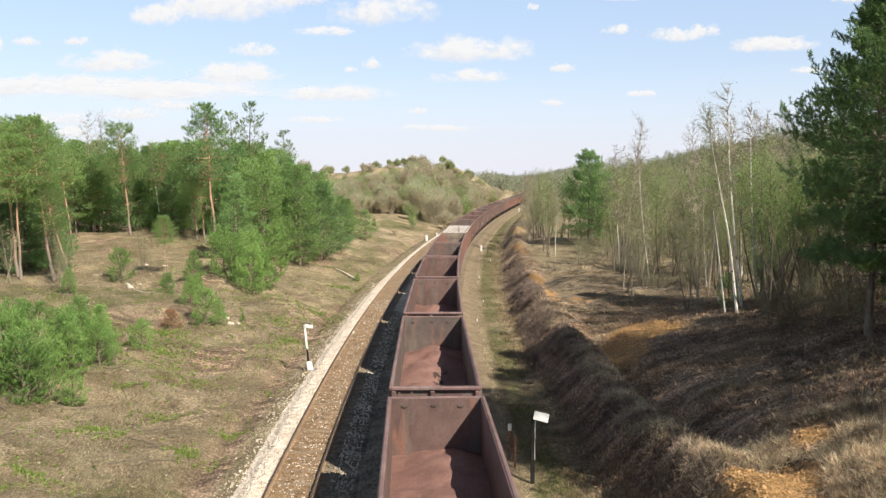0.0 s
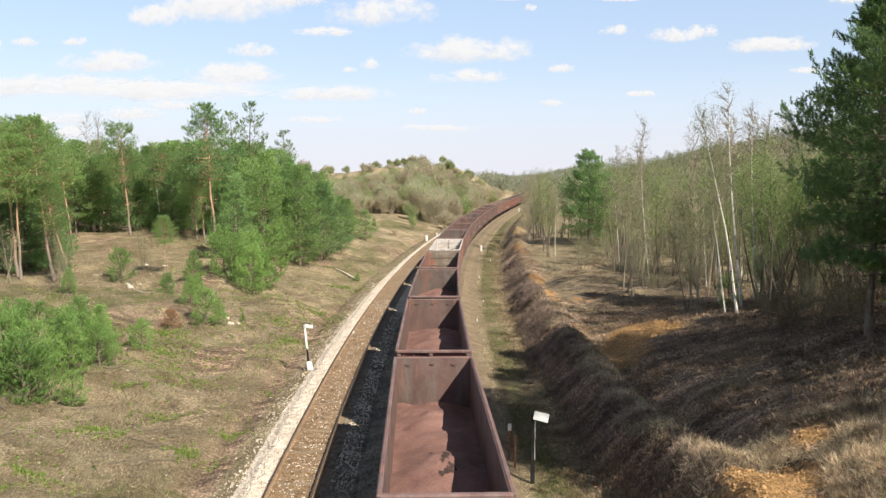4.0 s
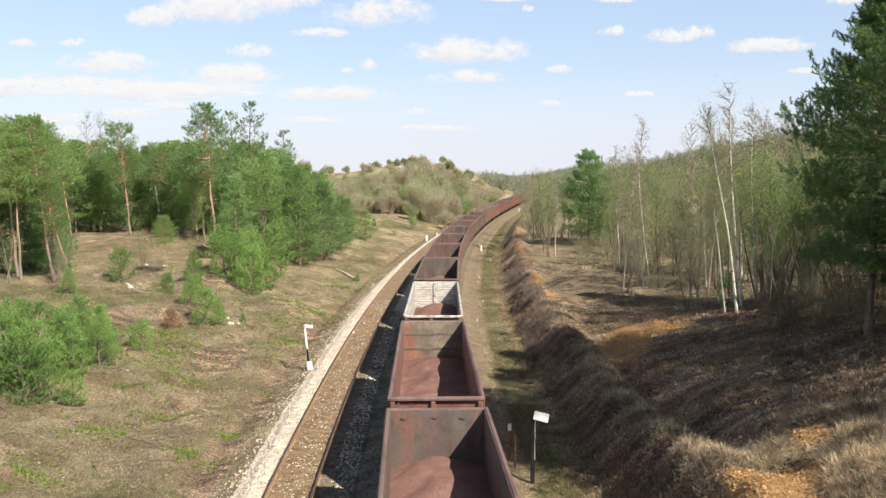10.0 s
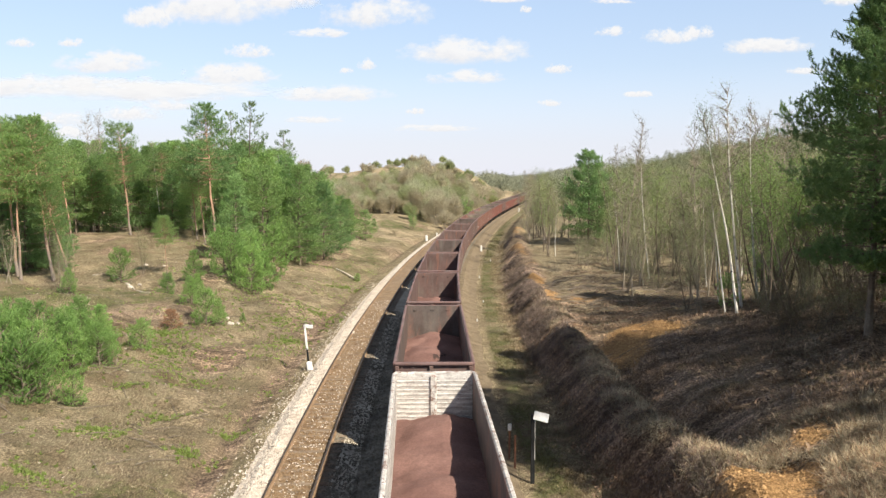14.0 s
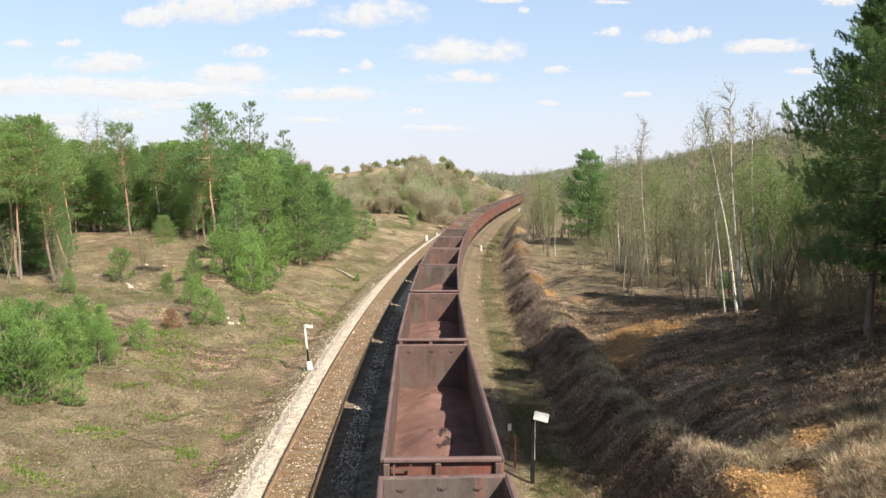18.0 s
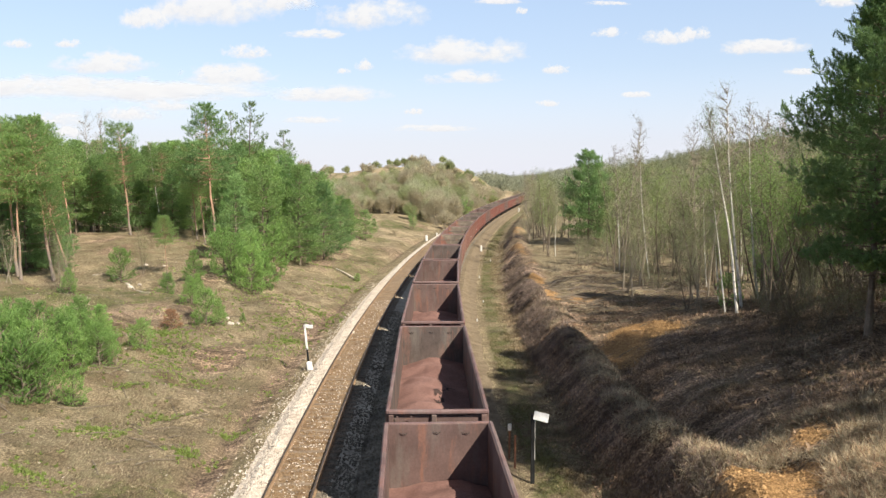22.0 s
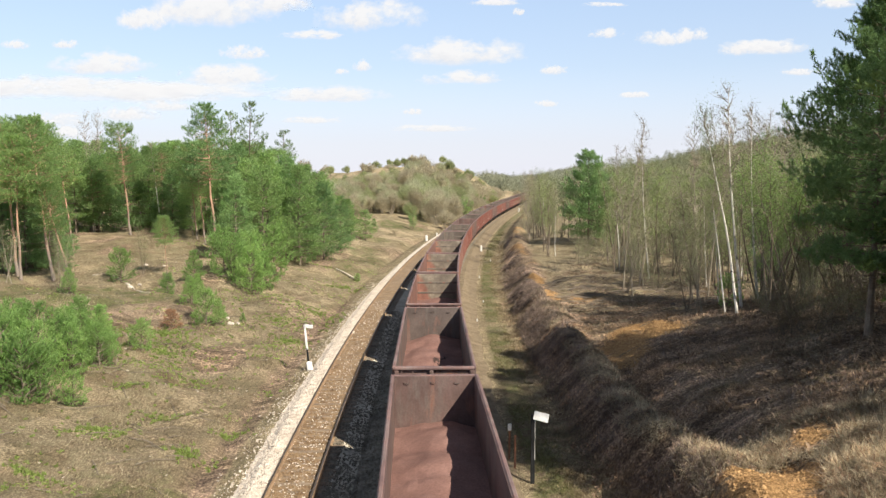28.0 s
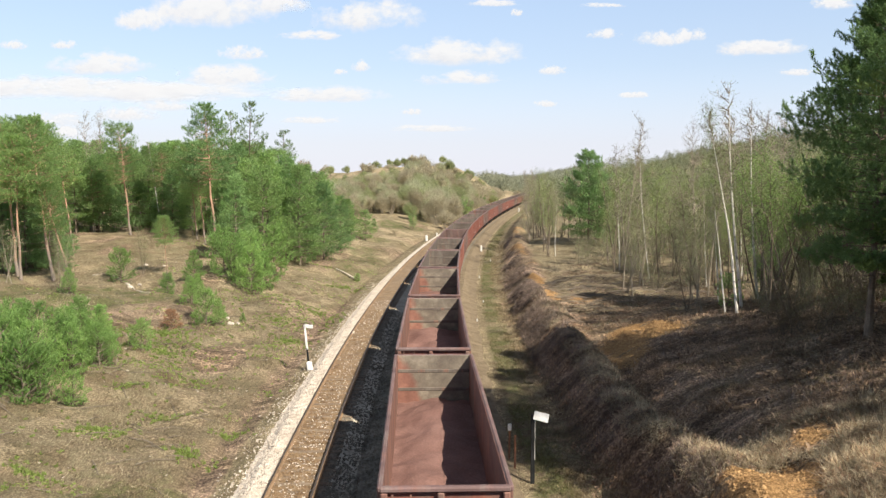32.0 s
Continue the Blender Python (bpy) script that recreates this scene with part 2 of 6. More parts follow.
PAINT_WHITE = surface("weathered_white_paint", [(0.3, (0.66, 0.64, 0.6)), (0.7, (0.82, 0.81, 0.78))], 6, 5, 0.6, bump=0.1)
PAINT_BLACK = surface("black_post_paint", [(0.3, (0.008, 0.008, 0.009)), (0.7, (0.022, 0.022, 0.022))], 5, 5, 0.85, bump=0.1)
CONCRETE = surface("grey_concrete", [(0.3, (0.3, 0.29, 0.27)), (0.7, (0.46, 0.44, 0.41))], 5, 6, 0.9)
STAKE_RUST = surface("rusty_stake", [(0.3, (0.10, 0.046, 0.03)), (0.7, (0.21, 0.095, 0.058))], 6, 6, 0.85)
STEEL_DARK = surface("dirty_undergear_steel", [(0.3, (0.03, 0.026, 0.024)), (0.7, (0.085, 0.07, 0.06))], 3, 5, 0.8)


def wagon_skin(name, base, rusty, dust, at=0.56):
    """Oxide paint with runs of rust, pale dust and scratches."""
    m, nt, sh, vec = start_material(name)
    runs = nt.nodes.new("ShaderNodeMapping")
    runs.inputs["Scale"].default_value = (1.7, 0.7, 0.35)
    nt.links.new(vec, runs.inputs[0])
    streak, mid, small = noise_of(nt, runs.outputs[0], 1.3, 5, 0.65), noise_of(nt, vec, 0.8, 5), noise_of(nt, vec, 14, 4, 0.7)
    col = ramp_of(nt, mid, [(0.32, tuple(c * 0.7 for c in base)), (0.68, tuple(c * 1.28 for c in base))])
    col = mixed(nt, ramp_of(nt, streak, [(at - 0.02, (0, 0, 0)), (at + 0.1, (0.95, 0.95, 0.95))]), col, rusty)
    col = mixed(nt, ramp_of(nt, noise_of(nt, runs.outputs[0], 0.9, 6, 0.7), [(0.49, (0, 0, 0)), (0.68, (0.8, 0.8, 0.8))]), col, dust)
    col = mixed(nt, 0.6, col, ramp_of(nt, small, [(0.3, (0.75, 0.75, 0.75)), (0.7, (1.2, 1.2, 1.2))]), "MULTIPLY")
    nt.links.new(col, sh.inputs["Base Color"])
    sh.inputs["Roughness"].default_value = 0.72
    sh.inputs["Specular IOR Level"].default_value = 0.3
    bump_on(nt, sh, small, 0.15, 0.02)
    return m


SKIN_PLUM = wagon_skin("plum_oxide_paint", (0.125, 0.078, 0.068), (0.2, 0.10, 0.072), (0.15, 0.125, 0.108))
SKIN_GREY = wagon_skin("grey_oxide_paint", (0.105, 0.08, 0.07), (0.18, 0.096, 0.075), (0.145, 0.125, 0.108), 0.53)
SKIN_ORANGE = wagon_skin("orange_rust_paint", (0.175, 0.088, 0.068), (0.24, 0.115, 0.083), (0.18, 0.135, 0.112), 0.54)
SKIN_RIBBED = wagon_skin("dusty_grey_brown_paint", (0.125, 0.10, 0.082), (0.2, 0.1, 0.07), (0.19, 0.165, 0.135), 0.6)
SKIN_RED = wagon_skin("red_oxide_paint", (0.185, 0.07, 0.053), (0.26, 0.10, 0.068), (0.17, 0.11, 0.09), 0.58)


def lime_skin(name, rust_at):
    """Steel whitened by lime, scuffed grey and rubbed through to rust."""
    m, nt, sh, vec = start_material(name)
    lie = nt.nodes.new("ShaderNodeMapping")
    lie.inputs["Scale"].default_value = (1.0, 0.6, 2.6)
    nt.links.new(vec, lie.inputs[0])
    big, mid, small = noise_of(nt, vec, 1.1, 5), noise_of(nt, lie.outputs[0], 2.6, 6, 0.7), noise_of(nt, vec, 16, 4, 0.7)
    col = ramp_of(nt, mid, [(0.32, (0.22, 0.19, 0.17)), (0.47, (0.43, 0.40, 0.37)), (0.66, (0.70, 0.665, 0.62))])
    col = mixed(nt, ramp_of(nt, big, [(0.45, (0, 0, 0)), (0.7, (0.6, 0.6, 0.6))]), col, (0.36, 0.3, 0.25))
    worn = ramp_of(nt, noise_of(nt, vec, 4.5, 6, 0.75), [(rust_at, (0, 0, 0)), (rust_at + 0.07, (0.9, 0.9, 0.9))])
    col = mixed(nt, worn, col, (0.17, 0.085, 0.06))
    col = mixed(nt, 0.7, col, ramp_of(nt, small, [(0.3, (0.7, 0.7, 0.7)), (0.7, (1.2, 1.2, 1.2))]), "MULTIPLY")
    nt.links.new(col, sh.inputs["Base Color"])
    sh.inputs["Roughness"].default_value = 0.8
    bump_on(nt, sh, mid, 0.25, 0.03)
    return m


def patched_skin():
    """Grey-green dusty end plates with a slanting field of orange rust down one side."""
    m, nt, sh, vec = start_material("orange_and_grey_plates")
    tc, sep = nt.nodes.new("ShaderNodeTexCoord"), nt.nodes.new("ShaderNodeSeparateXYZ")
    nt.links.new(tc.outputs["Object"], sep.inputs[0])
    mid, small = noise_of(nt, vec, 1.3, 6, 0.65), noise_of(nt, vec, 13, 4, 0.7)
    edge = math_of(nt, "ADD", sep.outputs["X"], math_of(nt, "MULTIPLY", sep.outputs["Z"], 0.42))
    edge = math_of(nt, "ADD", edge, math_of(nt, "MULTIPLY", math_of(nt, "SUBTRACT", mid, 0.5), 0.9))
    k = math_of(nt, "MULTIPLY", math_of(nt, "SUBTRACT", 0.34, edge), 3.0, True)
    grey = ramp_of(nt, mid, [(0.3, (0.105, 0.08, 0.062)), (0.52, (0.165, 0.135, 0.102)), (0.68, (0.27, 0.225, 0.17))])
    rust = ramp_of(nt, mid, [(0.3, (0.15, 0.068, 0.048)), (0.48, (0.235, 0.108, 0.077)), (0.6, (0.29, 0.142, 0.1)), (0.72, (0.27, 0.19, 0.145))])
    col = mixed(nt, k, grey, rust)
    col = mixed(nt, 0.6, col, ramp_of(nt, small, [(0.3, (0.75, 0.75, 0.75)), (0.7, (1.2, 1.2, 1.2))]), "MULTIPLY")
    nt.links.new(col, sh.inputs["Base Color"])
    sh.inputs["Roughness"].default_value = 0.8
    bump_on(nt, sh, mid, 0.3, 0.05)
    return m


SKIN_WHITE, RIM_WHITE = lime_skin("lime_whitened_steel", 0.6), lime_skin("lime_scuffed_rim", 0.525)
SKIN_PATCHED = patched_skin()
RIM_PLUM = wagon_skin("scuffed_rim_steel", (0.15, 0.092, 0.085), (0.2, 0.105, 0.085), (0.20, 0.155, 0.14))
ORE = surface("reddish_ore_fines", [(0.3, (0.155, 0.082, 0.068)), (0.5, (0.195, 0.106, 0.087)), (0.7, (0.245, 0.138, 0.114))], 0.7, 22, 0.95, bump=0.5)
ORE_DARK = surface("dark_ore_crack", [(0.3, (0.04, 0.025, 0.022)), (0.7, (0.08, 0.05, 0.042))], 4, 6, 0.95)


def cloud_material():
    """Heaped white tops with a sharper rim, thinning out to a flat pale base."""
    m, nt, sh, vec = start_material("cloud_white")
    tc = nt.nodes.new("ShaderNodeTexCoord")
    sep = nt.nodes.new("ShaderNodeSeparateXYZ")
    nt.links.new(tc.outputs["Object"], sep.inputs[0])
    stretch = nt.nodes.new("ShaderNodeMapping")
    stretch.inputs["Scale"].default_value = (2.6, 1, 1.3)
    nt.links.new(vec, stretch.inputs[0])
    big, puff = noise_of(nt, stretch.outputs[0], 1.0, 3, 0.5), noise_of(nt, stretch.outputs[0], 3.2, 6, 0.6)
    above = math_of(nt, "MAXIMUM", sep.outputs["Z"], 0.0)
    below = math_of(nt, "MULTIPLY", math_of(nt, "MINIMUM", sep.outputs["Z"], 0.0), 1.9)
    lift = math_of(nt, "ADD", math_of(nt, "POWER", above, 2.0), math_of(nt, "POWER", math_of(nt, "ABSOLUTE", below), 2.0))
    r2 = math_of(nt, "ADD", math_of(nt, "MULTIPLY", sep.outputs["X"], sep.outputs["X"]), lift)
    body = math_of(nt, "SUBTRACT", 0.5, r2)
    body = math_of(nt, "ADD", body, math_of(nt, "MULTIPLY", math_of(nt, "SUBTRACT", big, 0.5), 1.5))
    body = math_of(nt, "ADD", body, math_of(nt, "MULTIPLY", math_of(nt, "SUBTRACT", puff, 0.5), 0.85))
    gain = math_of(nt, "ADD", math_of(nt, "MULTIPLY", sep.outputs["Z"], 1.6), 1.9)
    alpha = math_of(nt, "MULTIPLY", body, math_of(nt, "MAXIMUM", gain, 0.7), True)
    edge = math_of(nt, "MULTIPLY", math_of(nt, "SUBTRACT", 0.98, math_of(nt, "SQRT", r2)), 2.5, True)
    alpha = math_of(nt, "MULTIPLY", math_of(nt, "MULTIPLY", alpha, edge), 0.95)
    # greyer towards the base: the shaded underside is put into the cloud's colour
    tone = math_of(nt, "ADD", math_of(nt, "MULTIPLY", sep.outputs["Z"], 0.6), math_of(nt, "MULTIPLY", puff, 0.9))
    col = ramp_of(nt, tone, [(0.1, (0.86, 0.86, 0.89)), (0.6, (1.0, 0.99, 0.985))])
    em, tp, mx = nt.nodes.new("ShaderNodeEmission"), nt.nodes.new("ShaderNodeBsdfTransparent"), nt.nodes.new("ShaderNodeMixShader")
    nt.links.new(col, em.inputs[0])
    em.inputs[1].default_value = CLOUD_GLOW
    nt.links.new(alpha, mx.inputs[0])
    nt.links.new(tp.outputs[0], mx.inputs[1])
    nt.links.new(em.outputs[0], mx.inputs[2])
    nt.links.new(mx.outputs[0], nt.nodes["Material Output"].inputs[0])
    return m


CLOUD_GLOW = 0.55
CLOUD = cloud_material()

# ---- the lie of the land ----
def smooth(a, b, v):
    k = np.clip((np.asarray(v, float) - a) / (b - a), 0, 1)
    return k * k * (3 - 2 * k)


def lattice(ix, iy, seed):
    n = (ix * 374761393 + iy * 668265263 + seed * 982451653) & 0x7FFFFFFF
    n = ((n ^ (n >> 13)) * 1274126177) & 0x7FFFFFFF
    return ((n ^ (n >> 16)) & 0xFFFF) / 65535.0


def vnoise(x, y, seed=0):
    """Smooth noise from 0 to 1 with lumps about one unit wide."""
    x, y = np.asarray(x, float), np.asarray(y, float)
    ix, iy = np.floor(x).astype(np.int64), np.floor(y).astype(np.int64)
    fx, fy = x - ix, y - iy
    fx, fy = fx * fx * (3 - 2 * fx), fy * fy * (3 - 2 * fy)
    a, b = lattice(ix, iy, seed), lattice(ix + 1, iy, seed)
    c, d = lattice(ix, iy + 1, seed), lattice(ix + 1, iy + 1, seed)
    return (a + (b - a) * fx) * (1 - fy) + (c + (d - c) * fx) * fy


def line_x(y):
    """The middle of the train's track."""
    y = np.asarray(y, float)
    k = np.clip(y, -60, 420) - 43.5
    x = -0.49 + 7.55e-4 * k ** 2 - 1.144e-6 * k ** 3
    slope = 2 * 7.55e-4 * k - 3 * 1.144e-6 * k ** 2
    return x + slope * (y - np.clip(y, -60, 420))


def height(x, y):
    x, y = np.asarray(x, float), np.asarray(y, float)
    u = x - line_x(y)
    near = smooth(130, 70, y)
    rough = (vnoise(x / 6, y / 6, 3) - 0.5) * 0.7 + ((vnoise(x / 1.7, y / 1.7, 4) - 0.5) * 0.28 + (vnoise(x / 0.6, y / 0.6, 5) - 0.5) * 0.12) * near
    # left bank: a ditch, then a slope that grows gentler
    d = np.maximum(-(u + 8.0), 0)
    left = -0.75 + 0.17 * np.minimum(d, 12) + 0.055 * np.clip(d - 12, 0, 40)
    lumps = (vnoise(x / 2.6, y / 2.6, 6) - 0.5) * 0.65 + (vnoise(x / 1.2, y / 1.2, 7) - 0.5) * 0.22 * near
    left = left + 1.6 * np.exp(-(((x + 31) / 12) ** 2 + ((y - 88) / 15) ** 2)) + (rough + lumps) * smooth(0, 3, d)
    left = left - 0.28 * np.exp(-((u + 8.5) / 0.4) ** 2)
    # hill behind the bend, cut by the line
    hill = (6.0 + 5.0 * smooth(-55, 5, x)) * smooth(160, 285, y) * (1 - smooth(330, 470, y)) * smooth(-7, -31, u) * smooth(-190, -60, x)
    hill = hill * (0.85 + 0.3 * vnoise(x / 22, y / 22, 8))
    left = left + hill
    # right side: verge, cut slope, crest, basin and rising bank
    crest = 1.25 + 1.25 * smooth(33, 17, y)
    gully = (vnoise(y / 1.6 + u * 0.25, u / 5, 11) - 0.5) * 0.16 * smooth(4.9, 6, u) * smooth(10, 7, u) * smooth(120, 70, y)
    face = -0.6 + (crest + 0.6) * np.where(y < 90, smooth(5.3, 7.7, u) * smooth(90, 70, y) + smooth(5.0, 7.9, u) * (1 - smooth(90, 70, y)), smooth(5.0, 7.9, u)) + gully
    dip = -0.45 * smooth(7.9, 9.4, u) * smooth(20, 32, y) - 0.55 * np.exp(-((u - 9.3) / 1.0) ** 2) * smooth(18, 23, y) * smooth(50, 40, y)
    bank = (0.25 * smooth(57, 38, y) + 0.035) * np.clip(u - 9.0, 0, 26)
    right = face + dip + bank + rough * (0.3 * smooth(5.5, 7.5, u) * smooth(55, 75, y) + 0.1 * smooth(5.5, 7.5, u) + 0.4 * smooth(9, 13, u)) + ((vnoise(x / 1.1, y / 1.1, 12) - 0.5) * 0.30 + (vnoise(x / 0.45, y / 0.45, 13) - 0.5) * 0.14) * smooth(5.2, 7.0, u) * smooth(150, 90, y)
    right = right + ((vnoise(x / 2.4, y / 4.0, 14) - 0.55) * 1.1 + (vnoise(x / 1.2, y / 1.8, 15) - 0.5) * 0.45) * smooth(5.4, 7.4, u) * smooth(11, 8.5, u) * smooth(48, 62, y) * smooth(170, 120, y)
    ridge = smooth(170, 450, y) * smooth(1050, 640, y) * np.clip(8.5 + 0.19 * (x - 118), 0, 60) * smooth(8, 40, u)
    right = right + ridge
    bed = np.full_like(u, -0.62)
    z = np.where(u < -7.2, left, np.where(u > 3.6, right, bed))
    z = np.where((u <= -7.2) & (u > -8), np.minimum(z, -0.62), z)
    return z


def clay_at(x, y):
    """How bare and clayey the ground is, from 0 to about 1."""
    blob = lambda cx, cy, rx, ry: np.exp(-(((x - cx) / rx) ** 2 + ((y - cy) / ry) ** 2))
    u = x - line_x(y)
    clay = 1.05 * blob(11.2, 44.0, 2.6, 2.6) + 0.8 * blob(9.4, 40.5, 1.2, 2.4) + 1.0 * blob(7.9, 18.9, 1.3, 1.6) + 0.85 * blob(9.2, 20.4, 0.8, 1.0) + 0.75 * blob(10.6, 22.2, 0.8, 0.9)
    clay = clay + 0.55 * blob(8.2, 66, 0.9, 4.5) + 0.5 * blob(9.2, 96, 1.2, 6) + 0.8 * blob(10.5, 58, 2.0, 1.6)
    return clay + 0.6 * smooth(6.4, 7.4, u) * smooth(9.8, 8.2, u) * smooth(0.5, 0.75, vnoise(x / 3, y / 5, 23)) * smooth(40, 60, y)

# ---- helpers for meshes ----
class Soup:
    """Collects plain polygons and turns them into one mesh."""
    def __init__(self):
        self.v, self.f = [], []

    def box(self, c, s, yaw=0.0, bevel=0.0):
        x, y, z = (k / 2 for k in s)
        b = min(bevel, x * 0.9, y * 0.9, z * 0.9)
        n = len(self.v)
        ca, sa = math.cos(yaw), math.sin(yaw)
        if b <= 0:
            pts = [(i * x, j * y, k * z) for k in (-1, 1) for j in (-1, 1) for i in (-1, 1)]
            faces = [(0, 2, 3, 1), (4, 5, 7, 6), (0, 1, 5, 4), (2, 6, 7, 3), (0, 4, 6, 2), (1, 3, 7, 5)]
        else:
            idx, pts, faces = {}, [], []
            for i in (-1, 1):
                for j in (-1, 1):
                    for k in (-1, 1):
                        for a, p in enumerate(((i * x, j * (y - b), k * (z - b)), (i * (x - b), j * y, k * (z - b)), (i * (x - b), j * (y - b), k * z))):
                            idx[i, j, k, a] = len(pts)
                            pts.append(p)
            for a, (o1, o2) in enumerate(((1, 2), (0, 2), (0, 1))):
                for sgn in (-1, 1):
                    quad = []
                    for p, q in ((-1, -1), (1, -1), (1, 1), (-1, 1)):
                        key = [0, 0, 0]
                        key[a], key[o1], key[o2] = sgn, p, q
                        quad.append(idx[(*key, a)])
                    faces.append(quad)
            for a, b2, o in ((0, 1, 2), (0, 2, 1), (1, 2, 0)):
                for p in (-1, 1):
                    for q in (-1, 1):
                        k1, k2 = [0, 0, 0], [0, 0, 0]
                        k1[a], k1[b2], k1[o] = p, q, -1
                        k2[a], k2[b2], k2[o] = p, q, 1
                        faces.append([idx[(*k1, a)], idx[(*k1, b2)], idx[(*k2, b2)], idx[(*k2, a)]])
            for i in (-1, 1):
                for j in (-1, 1):
                    for k in (-1, 1):
                        faces.append([idx[i, j, k, 0], idx[i, j, k, 1], idx[i, j, k, 2]])
        for px, py, pz in pts:
            self.v.append((c[0] + px * ca - py * sa, c[1] + px * sa + py * ca, c[2] + pz))
        self.f += [tuple(n + q for q in face) for face in faces]
        return self

    def tube(self, pts, radii, sides=6, caps=True):
        rings = []
        for i, (p, r) in enumerate(zip(pts, radii)):
            p = Vector(p)
            a, b = Vector(pts[max(i - 1, 0)]), Vector(pts[min(i + 1, len(pts) - 1)])
            d = (b - a).normalized()
            side = d.cross(Vector((0.31, 0.87, 0.39)))
            if side.length < 0.2:
                side = d.cross(Vector((1, 0, 0)))
            side.normalize()
            up = d.cross(side)
            ring = []
            for k in range(sides):
                t = 2 * math.pi * k / sides
                ring.append(len(self.v))
                self.v.append(tuple(p + side * (r * math.cos(t)) + up * (r * math.sin(t))))
            rings.append(ring)
        for a, b in zip(rings, rings[1:]):
            for k in range(sides):
                j = (k + 1) % sides
                self.f.append((a[k], a[j], b[j], b[k]))
        if caps:
            self.f += [tuple(reversed(rings[0])), tuple(rings[-1])]
        return self

    def mesh(self, name, material, tidy=False):
        me = bpy.data.meshes.new(name)
        me.from_pydata(self.v, [], self.f)
        if tidy:
            bm = bmesh.new()
            bm.from_mesh(me)
            bmesh.ops.recalc_face_normals(bm, faces=bm.faces)
            bm.to_mesh(me)
            bm.free()
        me.materials.append(material)
        return me


def tri_mesh(name, corners, material):
    """corners: (n, 3, 3) array, a triangle a row."""
    corners = np.asarray(corners, np.float32)
    n = len(corners)
    me = bpy.data.meshes.new(name)
    me.vertices.add(n * 3)
    me.vertices.foreach_set("co", corners.reshape(-1))
    me.loops.add(n * 3)
    me.loops.foreach_set("vertex_index", np.arange(n * 3, dtype=np.int32))
    me.polygons.add(n)
    me.polygons.foreach_set("loop_start", np.arange(0, n * 3, 3, dtype=np.int32))
    me.update(calc_edges=True)
    me.materials.append(material)
    return me


def part(name, me, parent, label="", at=None):
    ob = new(name, me)
    ob.parent = parent
    if at is not None:
        ob.matrix_basis = at
    if label:
        ob["label"] = label
    return ob


def shade_smooth(me):
    me.polygons.foreach_set("use_smooth", np.ones(len(me.polygons), bool))
    return me


def on_ground(x, y, sink=0.05):
    return float(height(x, y)) - sink


